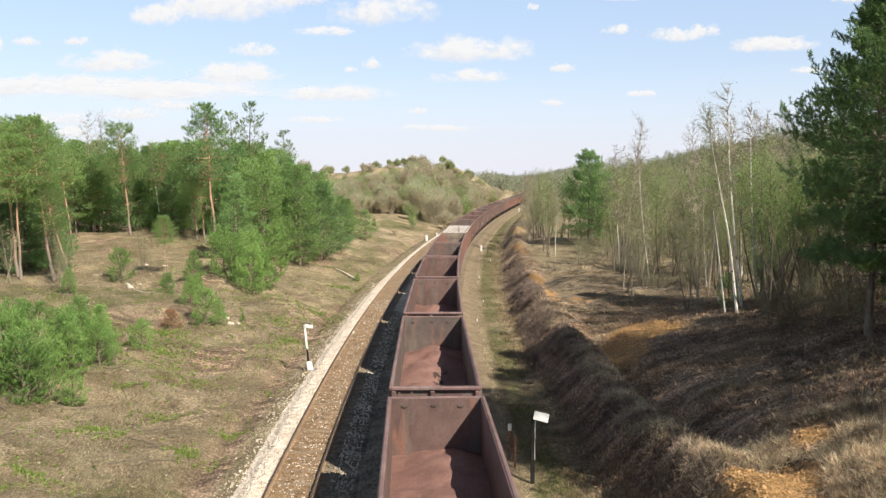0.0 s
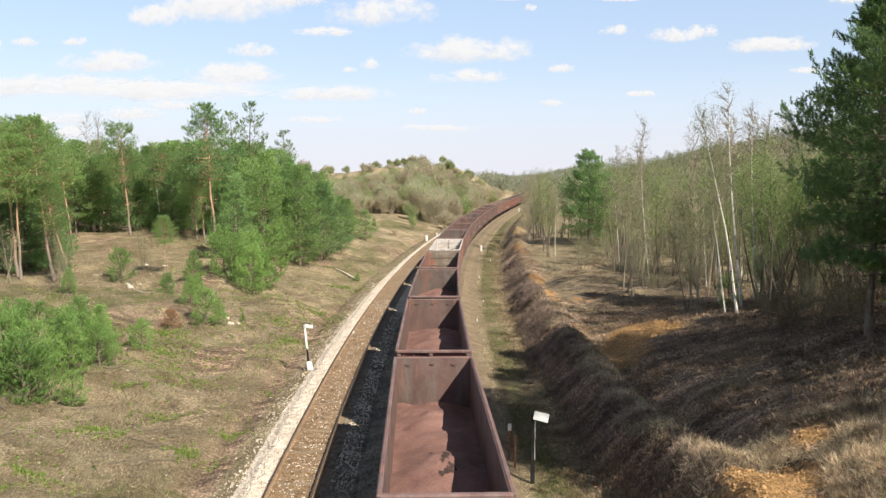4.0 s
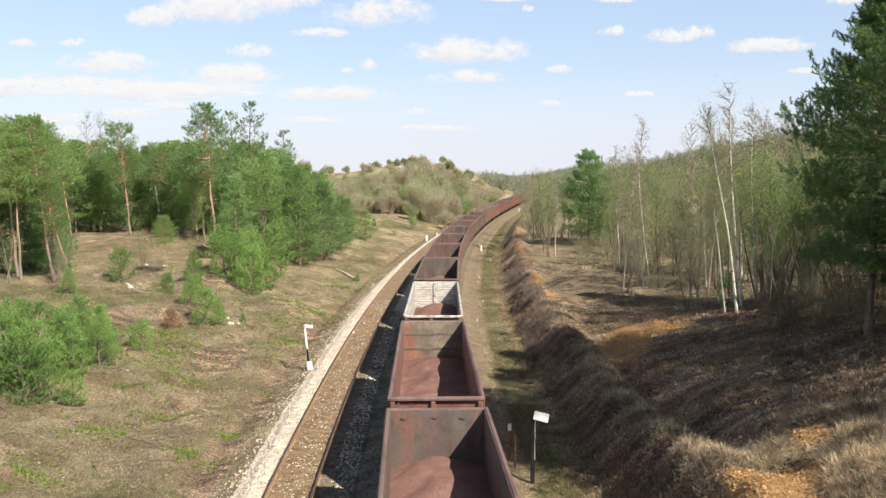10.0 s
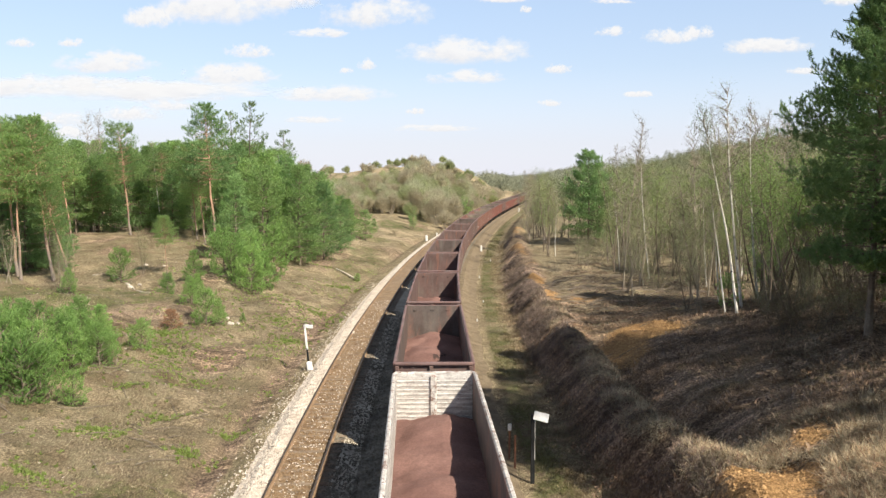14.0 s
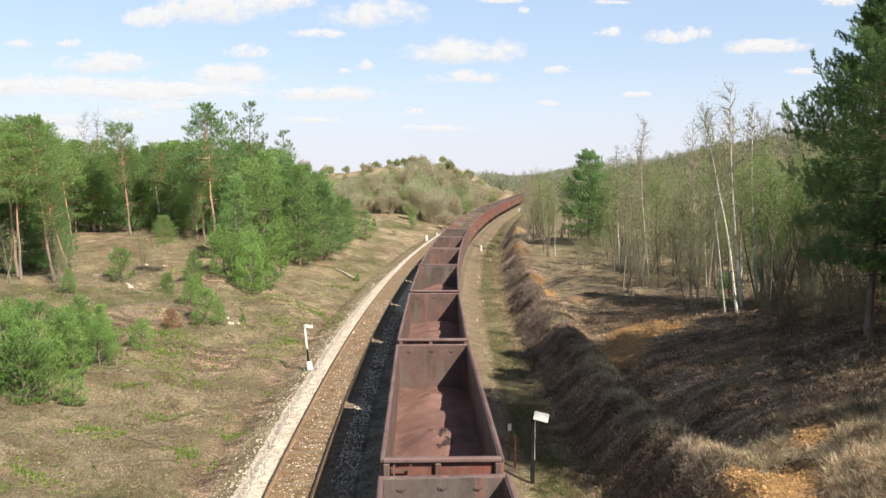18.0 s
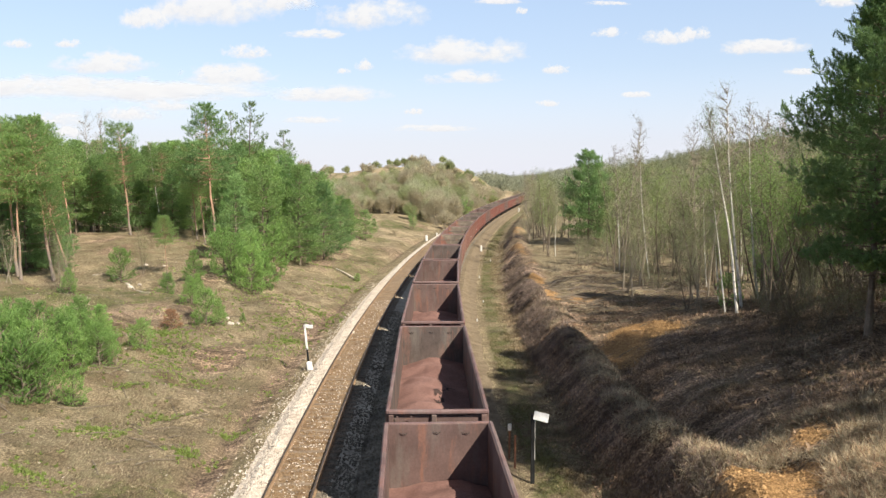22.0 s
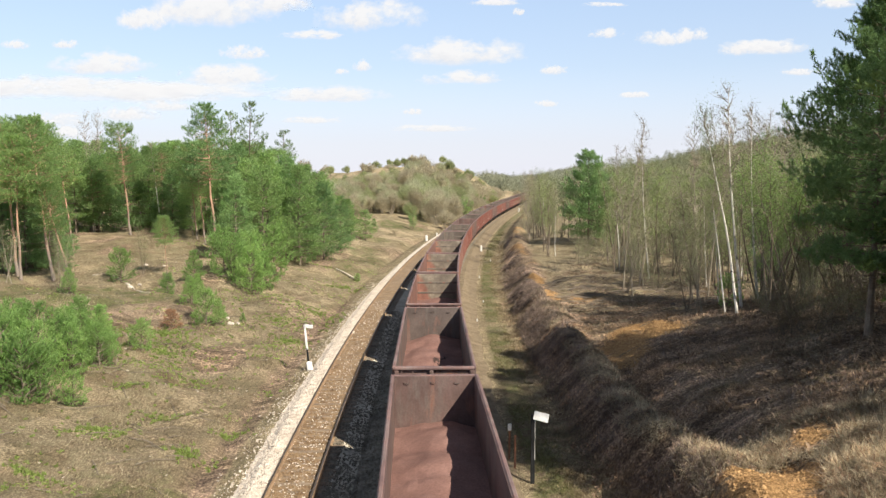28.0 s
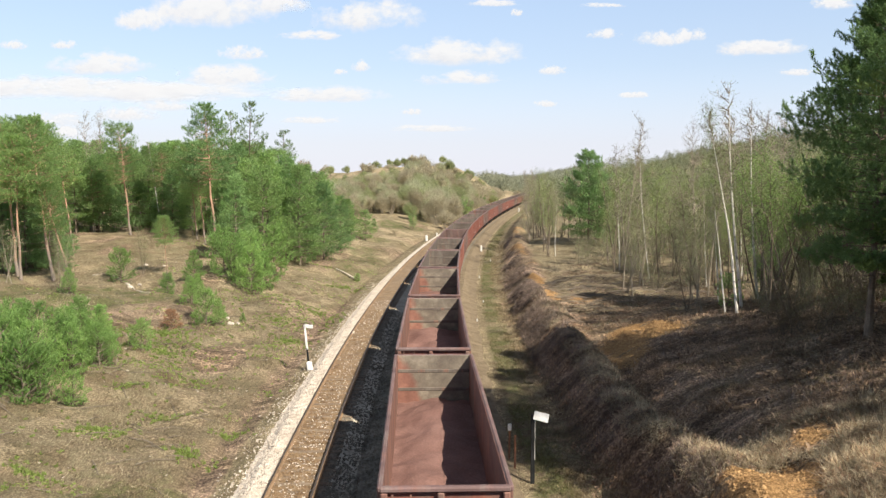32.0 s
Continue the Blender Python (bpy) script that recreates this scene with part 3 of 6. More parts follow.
# ---- ground ----
def build_ground():
    def steps(parts):
        out = [parts[0][0]]
        for a, b, first, last in parts:
            p = a
            while p < b - 1e-6:
                k = (p - a) / (b - a)
                p = min(b, p + first + (last - first) * k)
                out.append(p)
        return np.array(out)
    us = steps([(-1500, -200, 120, 30), (-200, -45, 14, 1.6), (-45, -14, 1.4, 0.5), (-14, -6.8, 0.4, 0.16), (-6.8, 3.6, 0.65, 0.65), (3.6, 12, 0.16, 0.22), (12, 30, 0.24, 0.7), (30, 90, 0.9, 4), (90, 1500, 6, 130)])
    ys = steps([(-220, 10, 16, 1.2), (10, 50, 0.22, 0.3), (50, 130, 0.32, 1.6), (130, 330, 1.2, 2.2), (330, 700, 5, 20), (700, 4200, 30, 260)])
    U, Y = np.meshgrid(us, ys)
    X = U + line_x(Y)
    Z = height(X, Y)
    nu, ny = len(us), len(ys)
    idx = np.arange(nu * ny, dtype=np.int32).reshape(ny, nu)
    quads = np.stack([idx[:-1, :-1], idx[:-1, 1:], idx[1:, 1:], idx[1:, :-1]], -1).reshape(-1, 4)
    me = bpy.data.meshes.new("ground")
    me.vertices.add(nu * ny)
    me.vertices.foreach_set("co", np.stack([X, Y, Z], -1).astype(np.float32).reshape(-1))
    me.loops.add(quads.size)
    me.loops.foreach_set("vertex_index", quads.reshape(-1))
    me.polygons.add(len(quads))
    me.polygons.foreach_set("loop_start", np.arange(0, quads.size, 4, dtype=np.int32))
    me.update(calc_edges=True)
    # cover: clay, green, sand
    n1, n2 = vnoise(X / 5, Y / 5, 21), vnoise(X / 2.2, Y / 2.2, 22)
    clay = clay_at(X, Y)
    green = 0.5 * smooth(3.2, 3.6, U) * smooth(5.2, 4.4, U) * (0.75 + 0.5 * n2)
    green += (smooth(0.55, 0.85, n1) * 0.42 + 0.08 + 0.04 * smooth(-16, -22, U)) * (U < -8.5)
    green += 0.3 * smooth(120, 170, Y) * (np.abs(U) > 12) * n2
    sand = 0.45 * smooth(1.0, 2.0, U) * smooth(3.9, 3.3, U) + 0.9 * smooth(190, 240, Y) * smooth(0.38, 0.62, vnoise(X / 12, Y / 12, 24)) * (U < -16) * (U > -120)
    sand += 0.5 * smooth(0.5, 0.75, n2) * (U < -9) + 0.75 * smooth(44, 50, Y) * smooth(110, 85, Y) * smooth(8.5, 10.0, U) * smooth(20, 16, U) * n2
    sand += (0.3 * smooth(75, 120, Y) + 0.35 * smooth(170, 230, Y)) * (U < -8) * (0.6 + 0.8 * n1)
    sand += 1.7 * smooth(225, 250, Y) * smooth(-0.175, -0.15, X / np.maximum(Y, 1)) * smooth(-0.04, -0.06, X / np.maximum(Y, 1)) * (0.55 + 0.6 * n1)
    litter = 0.85 * (1 - 0.8 * smooth(44, 50, Y) * smooth(8.5, 10.0, U)) * smooth(5.2, 6.6, U) * smooth(150, 110, Y) * (0.55 + 0.6 * vnoise(X / 3.5, Y / 3.5, 25)) + 0.08 * smooth(-18, -24, U) * smooth(140, 90, Y) + 0.62 * smooth(0.48, 0.8, vnoise(X / 3.2, Y / 5.5, 26)) * (U < -8) + 0.32 * smooth(-14.5, -11, U) * (U < -7.6) * smooth(75, 45, Y) * (0.4 + n2) + 0.3 * smooth(-9.0, -8.6, U) * smooth(-7.2, -7.8, U) * smooth(130, 60, Y)
    col = np.stack([clay, green, sand, litter], -1).clip(0, 1).astype(np.float32)
    att = me.color_attributes.new("cover", "FLOAT_COLOR", "POINT")
    att.data.foreach_set("color", col.reshape(-1))
    me.materials.append(GROUND)
    shade_smooth(me)
    tagged(new("ground", me), "dry grassy cutting with bare brown earth and orange clay", "ground", kind="structure")


build_ground()


# ---- track ----
def sweep(name, profile, y0, y1, step, material, wobble=0.0):
    """A cross profile of (u, z) carried along the line."""
    s = Soup()
    ys = np.arange(y0, y1 + step / 2, step)
    n = len(profile)
    for i, y in enumerate(ys):
        for u, z in profile:
            du = (float(vnoise(y / 0.8, u * 3, 31)) - 0.5) * wobble
            s.v.append((float(line_x(y)) + u + du, float(y), z + du * 0.25))
        if i:
            a, b = (i - 1) * n, i * n
            for k in range(n - 1):
                s.f.append((a + k, a + k + 1, b + k + 1, b + k))
    return s.mesh(name, material)


FAR_END = 420
T2 = -4.68          # middle of the free track, from the train's track
bed = tagged(new("ballast_bed", sweep("ballast_bed", [(-5.55, -0.62), (-5.45, -0.19), (-3.86, -0.19)], -100, FAR_END, 0.5, TRACK_STONE, 0.08)), "rust-brown stone ballast under the free track", "ballast", kind="structure")
tagged(new("ballast_bed", sweep("ballast_bed", [(-2.75, -0.385), (-2.6, -0.40), (-1.9, -0.19), (1.25, -0.19)], -100, FAR_END, 0.5, DARK_STONE, 0.08)), "dark stone ballast under the loaded track", "ballast", kind="structure")
tagged(new("ballast_dust", sweep("ballast_dust", [(-3.5, -0.2), (-3.1, -0.30), (-2.75, -0.385)], -100, FAR_END, 0.5, DUST_BED, 0.08)), "grey dust-filled hollow between the two tracks", "ballast", kind="structure")
tagged(new("ballast_bed", sweep("ballast_bed", [(-3.86, -0.192), (-3.5, -0.2)], -100, FAR_END, 0.5, DARK_STONE, 0.08)), "dark stone ballast beside the free track", "ballast", kind="structure")
tagged(new("ballast_edge", sweep("ballast_edge", [(1.25, -0.19), (1.7, -0.2), (2.3, -0.5), (2.9, -0.61), (3.05, -0.66)], -100, FAR_END, 0.5, SANDY, 0.15)), "sandy worn ballast edge along the loaded track", "ballast", kind="structure")
tagged(new("ballast_shoulder", sweep("ballast_shoulder", [(-6.85, -0.66), (-6.5, -0.52), (-6.08, -0.15), (-5.55, -0.12), (-5.47, -0.19)], -100, FAR_END, 0.35, WHITE_STONE, 0.35)), "fresh white limestone ballast shoulder", "ballast", kind="structure")


def rail_mesh(u):
    head = [(-0.075, -0.172), (-0.075, -0.16), (-0.012, -0.135), (-0.012, -0.045), (-0.036, -0.035), (-0.036, -0.004), (-0.03, 0.0), (0.03, 0.0), (0.036, -0.004), (0.036, -0.035), (0.012, -0.045), (0.012, -0.135), (0.075, -0.16), (0.075, -0.172)]
    me = sweep("rail", [(u + a, b) for a, b in head], -100, FAR_END, 2.0, RAIL_RUST)
    me.materials.append(RAIL_TOP)
    me.polygons.foreach_set("material_index", np.array([1 if i % 13 == 6 else 0 for i in range(len(me.polygons))], np.int32))
    return me


for u in (T2 - 0.753, T2 + 0.753, -0.753, 0.753):
    tagged(new("rail", rail_mesh(u)), "rusty steel rail with a dark worn head", "rail", group="rails", kind="structure")


def build_sleepers():
    me = Soup().box((0, 0, -0.085), (2.5, 0.25, 0.17), bevel=0.02).mesh("sleeper", SLEEPER, True)
    rng = np.random.default_rng(5)
    far = Soup()
    for i in range(int((FAR_END + 6) / 0.62)):
        y = -6 + i * 0.62
        x = float(line_x(y)) + T2 + rng.normal(0, 0.015)
        yaw = math.atan2(float(line_x(y + 1) - line_x(y - 1)), 2)
        z = -0.175 + rng.normal(0, 0.008)
        if i < 290:
            part("sleeper", me, bed, at=Matrix.Translation((x, y, z)) @ Matrix.Rotation(-yaw + rng.normal(0, 0.01), 4, "Z"))
        else:
            far.box((x, y, z - 0.085), (2.5, 0.25, 0.17), -yaw)
    tagged(part("far_sleepers", far.mesh("far_sleepers", SLEEPER), bed), kind="stuff")

# ---- train ----
PITCH, BODY = 14.04, 12.95
TOP, FLOOR, HALF = 3.29, 1.22, 1.5


def wagon_meshes(kind, skin, inner, rim, end, lining=None):
    """All the meshes of one kind of open wagon; x across, y along, z up from the rail head."""
    h = BODY / 2 - (0.22 if kind == "white" else 0.0)
    half = HALF - (0.04 if kind == "white" else 0.0)
    m = {"h": h, "half": half}
    m["floor"] = Soup().box((0, 0, FLOOR - 0.06), (2 * half - 0.16, 2 * h - 0.1, 0.12), bevel=0.02).mesh("floor", inner, True)
    s = Soup().box((0, 0, (TOP + FLOOR) / 2 - 0.05), (0.05, 2 * h - 0.06, TOP - FLOOR + 0.04), bevel=0.01)
    s.box((0, 0, 2.28), (0.075, 2 * h - 0.2, 0.12), bevel=0.02)
    m["side_wall"] = s.mesh("side_wall", skin, True)
    s = Soup().box((0, 0, (TOP + FLOOR) / 2 - 0.05), (2 * half - 0.14, 0.05, TOP - FLOOR + 0.04), bevel=0.01)
    m["ribs"] = {"smooth": [], "ribbed": [TOP - 0.62 - 0.7 * k for k in range(2)], "white": [TOP - 0.32 - 0.155 * k for k in range(11)]}[kind]
    m["rib"] = Soup().box((0, 0, 0), (2 * half - 0.3, 0.045, 0.085 if kind == "white" else 0.14), bevel=0.022).mesh("rib", inner if kind == "white" else SKIN_RIBBED, True)
    m["inner_post"] = Soup().box((0, 0, (TOP + FLOOR) / 2), (0.24, 0.1, TOP - FLOOR - 0.2), bevel=0.045).mesh("inner_post", RIM_WHITE, True)
    m["end_wall"] = s.mesh("end_wall", inner, True)
    m["end_skin"] = Soup().box((0, 0, (TOP + FLOOR) / 2 - 0.05), (2 * half - 0.2, 0.012, TOP - FLOOR - 0.1)).mesh("end_skin", SKIN_ORANGE if kind == "white" else end, True)
    m["side_lining"] = Soup().box((0, 0, (TOP + FLOOR) / 2), (0.012, 2 * h - 0.1, TOP - FLOOR - 0.05)).mesh("side_lining", lining or inner, True)
    # whitened wagon: right-hand lining coloured darker to stand for the shade there
    m["shaded_lining"] = Soup().box((0, 0, (TOP + FLOOR) / 2), (0.012, 2 * h - 0.1, TOP - FLOOR - 0.05)).mesh("side_lining", SKIN_GREY, True) if kind == "white" else m["side_lining"]
    m["post"] = Soup().box((0, 0, (TOP + FLOOR) / 2 - 0.1), (0.1, 0.13, TOP - FLOOR - 0.1), bevel=0.03).mesh("post", skin, True)
    m["end_post"] = Soup().box((0, 0, (TOP + FLOOR) / 2 - 0.1), (0.16, 0.12, TOP - FLOOR - 0.08), bevel=0.03).mesh("end_post", skin, True)
    cut = 0.5 if kind == "white" else 0.0
    m["side_rail"] = Soup().box((0, 0, TOP - 0.07), (0.13, 2 * h + 0.02 - cut, 0.14), bevel=0.035).mesh("side_rail", rim, True)
    bend = [(0.2 * math.sin(a * math.pi / 10) , -0.2 + 0.2 * math.cos(a * math.pi / 10), 0) for a in range(6)]
    m["rim_corner"] = shade_smooth(Soup().tube([(-0.04, 0, 0)] + bend + [(0.2, -0.25, 0)], [0.078] * 8, 8).mesh("rim_corner", rim, True)) if cut else None
    m["end_rail"] = Soup().box((0, 0, TOP - 0.075), (2 * half - 0.13 - (0.42 if cut else 0), 0.15 if cut else 0.17, 0.13), bevel=0.035).mesh("end_rail", rim, True)
    s = Soup().box((0, 0, 1.02), (2.3, 2 * h - 0.1, 0.26), bevel=0.03)
    s.box((0, 0, 0.78), (0.5, 2 * h - 3, 0.3), bevel=0.03)
    m["underframe"] = s.mesh("underframe", STEEL_DARK, True)
    s = Soup().box((0, 0, 0), (2.66, 0.3, 0.34), bevel=0.04)
    m["headstock"] = s.mesh("headstock", skin, True)
    s = Soup()
    for x in (-0.2, 0.2):
        s.box((x, 0, 0), (0.045, 0.045, 1.75))
    for k in range(6):
        s.box((0, 0, -0.75 + 0.3 * k), (0.4, 0.035, 0.035))
    m["ladder"] = s.mesh("ladder", skin)
    m["buffer"] = shade_smooth(Soup().tube([(0, 0, 0), (0, 0.36, 0), (0, 0.36, 0), (0, 0.42, 0)], [0.11, 0.11, 0.23, 0.22], 12).mesh("buffer", STEEL_DARK))
    m["coupler"] = Soup().tube([(0, 0, 0), (0, 0.3, -0.05), (0, 0.52, -0.16)], [0.06, 0.05, 0.05], 6).mesh("coupler", STEEL_DARK)
    s = Soup()
    for x in (-1.0, 1.0):
        s.box((x, 0, 0.5), (0.14, 2.3, 0.22), bevel=0.04)
        for y in (-0.9, 0.9):
            s.box((x, y, 0.46), (0.2, 0.3, 0.3), bevel=0.04)
    s.box((0, 0, 0.55), (2.0, 0.4, 0.2), bevel=0.03)
    m["bogie"] = s.mesh("bogie", STEEL_DARK, True)
    wheel = Soup().tube([(-0.07, 0, 0), (-0.04, 0, 0), (-0.04, 0, 0), (0.06, 0, 0)], [0.49, 0.49, 0.46, 0.46], 18)
    m["wheel"] = wheel.mesh("wheel", STEEL_DARK)
    m["axle"] = Soup().tube([(-0.75, 0, 0), (0.75, 0, 0)], [0.08, 0.08], 8).mesh("axle", STEEL_DARK)
    s = Soup()
    s.tube([(-0.13, 0, 0.03), (-0.07, -0.02, -0.02), (0, -0.03, 0.0), (0.05, -0.02, -0.05), (0.13, 0, 0.02)], [0.012, 0.014, 0.015, 0.014, 0.012], 5)
    m["hook"] = s.mesh("hook", STEEL_DARK)
    m["bar"] = Soup().box((0, 0, 0), (0.012, 0.9, 0.14)).mesh("bar", PAINT_WHITE)
    return m


class Load:
    """A low heap of ore left in the wagon: humps along the middle, thin at the corners."""
    def __init__(self, seed, level, h, half):
        self.seed, self.level, self.inner, self.long = seed, level, half - 0.1, h - 0.05
        rng = np.random.default_rng(seed)
        self.humps = [(rng.uniform(-0.5, 0.35), -self.long + (k + 0.5) * self.long / 2 + rng.normal(0, 0.4), rng.uniform(0.75, 1.15)) for k in range(4)]

    def top(self, x, y):
        z = np.zeros_like(x)
        for cx, cy, a in self.humps:
            z = np.maximum(z, a * np.exp(-((x - cx) / 1.25) ** 2 - ((y - cy) / 2.3) ** 2))
        z = self.level * (0.30 + 0.75 * z)
        k = self.seed
        z = z + 0.16 * (vnoise(x * 1.6 + k * 9, y * 1.6, k) - 0.5) + 0.07 * (vnoise(x * 5 + k, y * 5, k + 3) - 0.5)
        return FLOOR + np.maximum(z, 0.03)

    def mesh(self):
        xs, ys = np.linspace(-self.inner, self.inner, 23), np.linspace(-self.long, self.long, 91)
        X, Y = np.meshgrid(xs, ys)
        s = Soup()
        s.v = np.stack([X, Y, self.top(X, Y)], -1).reshape(-1, 3).tolist()
        for j in range(90):
            for i in range(22):
                a = j * 23 + i
                s.f.append((a, a + 1, a + 24, a + 23))
        return shade_smooth(s.mesh("ore_load", ORE))

    def crack(self, seed):
        """A ragged trail of flat dark blotches lying on the heap."""
        rng = np.random.default_rng(seed)
        s = Soup()
        x, y = rng.uniform(-0.1, 0.25), rng.uniform(-2.5, 0.5)
        for k in range(22):
            r, n = rng.uniform(0.05, 0.19), len(s.v)
            for i in range(8):
                a, q = 6.283 * i / 8, r * rng.uniform(0.5, 1.3)
                px, py = x + q * math.cos(a) * 0.7, y + q * math.sin(a) * 1.3
                s.v.append((px, py, float(self.top(px, py)) + 0.012))
            s.f.append(tuple(range(n, n + 8)))
            x += rng.normal(0, 0.09)
            y += rng.uniform(0.03, 0.17)
        return s.mesh("crack", ORE_DARK)


def build_wagon(m, load, label, crack=None, inside=""):
    w = new("open_wagon")
    h, half = m["h"], m["half"]
    tagged(w, label, "freight wagon", group="wagons of the ore train")
    part("floor", m["floor"], w)
    part("underframe", m["underframe"], w, "dark dirty steel underframe")
    for sx in (-1, 1):
        wall = part("side_wall", m["side_wall"], w, at=Matrix.Translation((sx * (half - 0.1), 0, 0)))
        part("side_lining", m["side_lining" if sx < 0 else "shaded_lining"], wall, inside if sx < 0 else "", at=Matrix.Translation((-sx * 0.045, 0, 0)))
        part("side_rail", m["side_rail"], w, at=Matrix.Translation((sx * (half - 0.07), 0, 0)))
        for k in range(9):
            part("post", m["post"], w, at=Matrix.Translation((sx * (half - 0.05), -h + 0.2 + k * (2 * h - 0.4) / 8, 0)))
        part("number_panel", m["bar"], wall, "unreadable white lettering bar", at=Matrix.Translation((sx * 0.032, -h * 0.55, 1.7)))
    for sy in (-1, 1):
        wall = part("end_wall", m["end_wall"], w, inside, at=Matrix.Translation((0, sy * (h - 0.13), 0)))
        part("end_skin", m["end_skin"], wall, at=Matrix.Translation((0, sy * 0.034, 0)))
        for z in m["ribs"]:
            part("rib", m["rib"], wall, at=Matrix.Translation((0, -sy * 0.018, z)))
        if m["rim_corner"]:
            part("inner_post", m["inner_post"], wall, "rubbed brown centre post", at=Matrix.Translation((-0.05, -sy * 0.06, 0)))
            for sx in (-1, 1):
                part("rim_corner", m["rim_corner"], w, at=Matrix.Translation((sx * (half - 0.27), sy * (h - 0.05), TOP - 0.07)) @ Matrix.Diagonal((sx, sy, 1, 1)))
        part("end_rail", m["end_rail"], w, at=Matrix.Translation((0, sy * (h - 0.05), 0)))
        for x in (-half + 0.16, -0.1, half - 0.16):
            part("end_post", m["end_post"], w, at=Matrix.Translation((x, sy * (h - 0.03), 0)))
        part("headstock", m["headstock"], w, at=Matrix.Translation((0, sy * (h + 0.02), 1.05)))
        for x in (-0.87, 0.87):
            part("buffer", m["buffer"], w, at=Matrix.Translation((x, sy * (h + 0.12), 1.06)) @ Matrix.Rotation(0 if sy > 0 else math.pi, 4, "Z"))
        part("coupler", m["coupler"], w, at=Matrix.Translation((0, sy * (h + 0.1), 1.0)) @ Matrix.Rotation(0 if sy > 0 else math.pi, 4, "Z"))
        part("ladder", m["ladder"], w, at=Matrix.Translation((-sy * -0.95, sy * (h + 0.05), 2.25)))
        for x, dz in ((-0.95, 0), (-0.05, 0.02), (0.75, 0)) if not m["ribs"] else ():
            part("hook", m["hook"], w, "dark tie-down hook", at=Matrix.Translation((x, sy * (h - 0.18), TOP - 0.27 + dz)) @ Matrix.Scale(0.75, 4))
        bogie = part("bogie", m["bogie"], w, at=Matrix.Translation((0, sy * 4.5, 0)))
        for y in (-0.9, 0.9):
            part("axle", m["axle"], bogie, at=Matrix.Translation((0, y, 0.46)))
            for x in (-0.75, 0.75):
                part("wheel", m["wheel"], bogie, at=Matrix.Translation((x, y, 0.46)) @ Matrix.Rotation(0 if x > 0 else math.pi, 4, "Z"))
    pile = part("ore_load", load, w, "reddish brown ore fines heaped along the floor")
    if crack:
        tagged(part("crack", crack, pile, "dark ragged cracks in the ore"), kind="stuff")
    return w


def build_train():
    kinds = {
        "plum": (wagon_meshes("smooth", SKIN_PLUM, SKIN_PLUM, RIM_PLUM, SKIN_RED), "plum-brown steel open wagon with a little ore inside"),
        "grey": (wagon_meshes("smooth", SKIN_PLUM, SKIN_GREY, RIM_PLUM, SKIN_PLUM), "grey-brown steel open wagon with a heap of ore inside"),
        "rust": (wagon_meshes("ribbed", SKIN_ORANGE, SKIN_PATCHED, RIM_PLUM, SKIN_RED, SKIN_ORANGE), "orange-rusted open wagon with ribbed ends and some ore"),
        "red": (wagon_meshes("ribbed", SKIN_RED, SKIN_RIBBED, RIM_PLUM, SKIN_RED), "red-oxide open wagon with ribbed ends on the loaded track"),
        "white": (wagon_meshes("white", SKIN_ORANGE, SKIN_WHITE, RIM_WHITE, SKIN_ORANGE), "rusty open wagon whitened inside by lime dust"),
    }
    order = {4: "rust", 5: "white", 13: "rust", 14: "rust", 15: "rust", 16: "red"}
    train, made = [], {}
    for n in range(-2, 38):
        k = order.get(n, ("plum" if (n * 7) % 3 else "grey") if n < 13 else ("red" if (n * 5) % 7 < 5 else "plum"))
        variant = (k, n % 3)
        m, label = kinds[k]
        if variant not in made:
            level = {"rust": 0.5, "white": 0.9}.get(k, 0.68)
            load = Load(n + 11, level, m["h"], m["half"])
            made[variant] = build_wagon(m, load.mesh(), label, load.crack(n + 40) if k in ("plum", "grey") and n % 3 < 2 else None, "lime-whitened ribbed inside" if k == "white" else "")
            w = made[variant]
        else:
            w = copy_thing(made[variant], Matrix())
        train.append((n, w))
    return train


TRAIN = build_train()

# ---- trees ----
def sprays(rng, centres, count, length, width, up=0.3, comb=(0, 0)):
    """count slim triangles round every centre, pointing out and a little up."""
    c = np.repeat(np.asarray(centres, float), count, axis=0)
    n = len(c)
    d = rng.normal(size=(n, 3))
    d += np.array((comb[0], comb[1], up))
    d /= np.linalg.norm(d, axis=1, keepdims=True)
    side = np.cross(d, rng.normal(size=(n, 3)))
    side /= np.linalg.norm(side, axis=1, keepdims=True) + 1e-9
    ln = length * rng.uniform(0.6, 1.3, (n, 1))
    w = width * rng.uniform(0.7, 1.3, (n, 1))
    base = c + rng.normal(size=(n, 3)) * length * 0.25
    return np.stack([base - side * w / 2, base + side * w / 2, base + d * ln], 1)


def bent(rng, a, direction, length, bend, n=4):
    pts, p, d = [Vector(a)], Vector(a), Vector(direction).normalized()
    for _ in range(n):
        d = (d + Vector(rng.normal(0, bend, 3))).normalized()
        p = p + d * (length / n)
        pts.append(p.copy())
    return pts


def shoots(rng, base, axis, count, length, needle, width, open_=0.55):
    """Needles set along every shoot, pointing outwards and forwards."""
    b, a = np.repeat(np.asarray(base, float), count, axis=0), np.repeat(np.asarray(axis, float), count, axis=0)
    n = len(b)
    a /= np.linalg.norm(a, axis=1, keepdims=True) + 1e-9
    p = b + a * (length * rng.random((n, 1)))
    d = a * 0.75 + rng.normal(0, open_, (n, 3))
    d /= np.linalg.norm(d, axis=1, keepdims=True) + 1e-9
    side = np.cross(d, rng.normal(size=(n, 3)))
    side /= np.linalg.norm(side, axis=1, keepdims=True) + 1e-9
    w, ln = width * rng.uniform(0.7, 1.3, (n, 1)), needle * rng.uniform(0.7, 1.3, (n, 1))
    return np.stack([p - side * w / 2, p + side * w / 2, p + d * ln], 1)


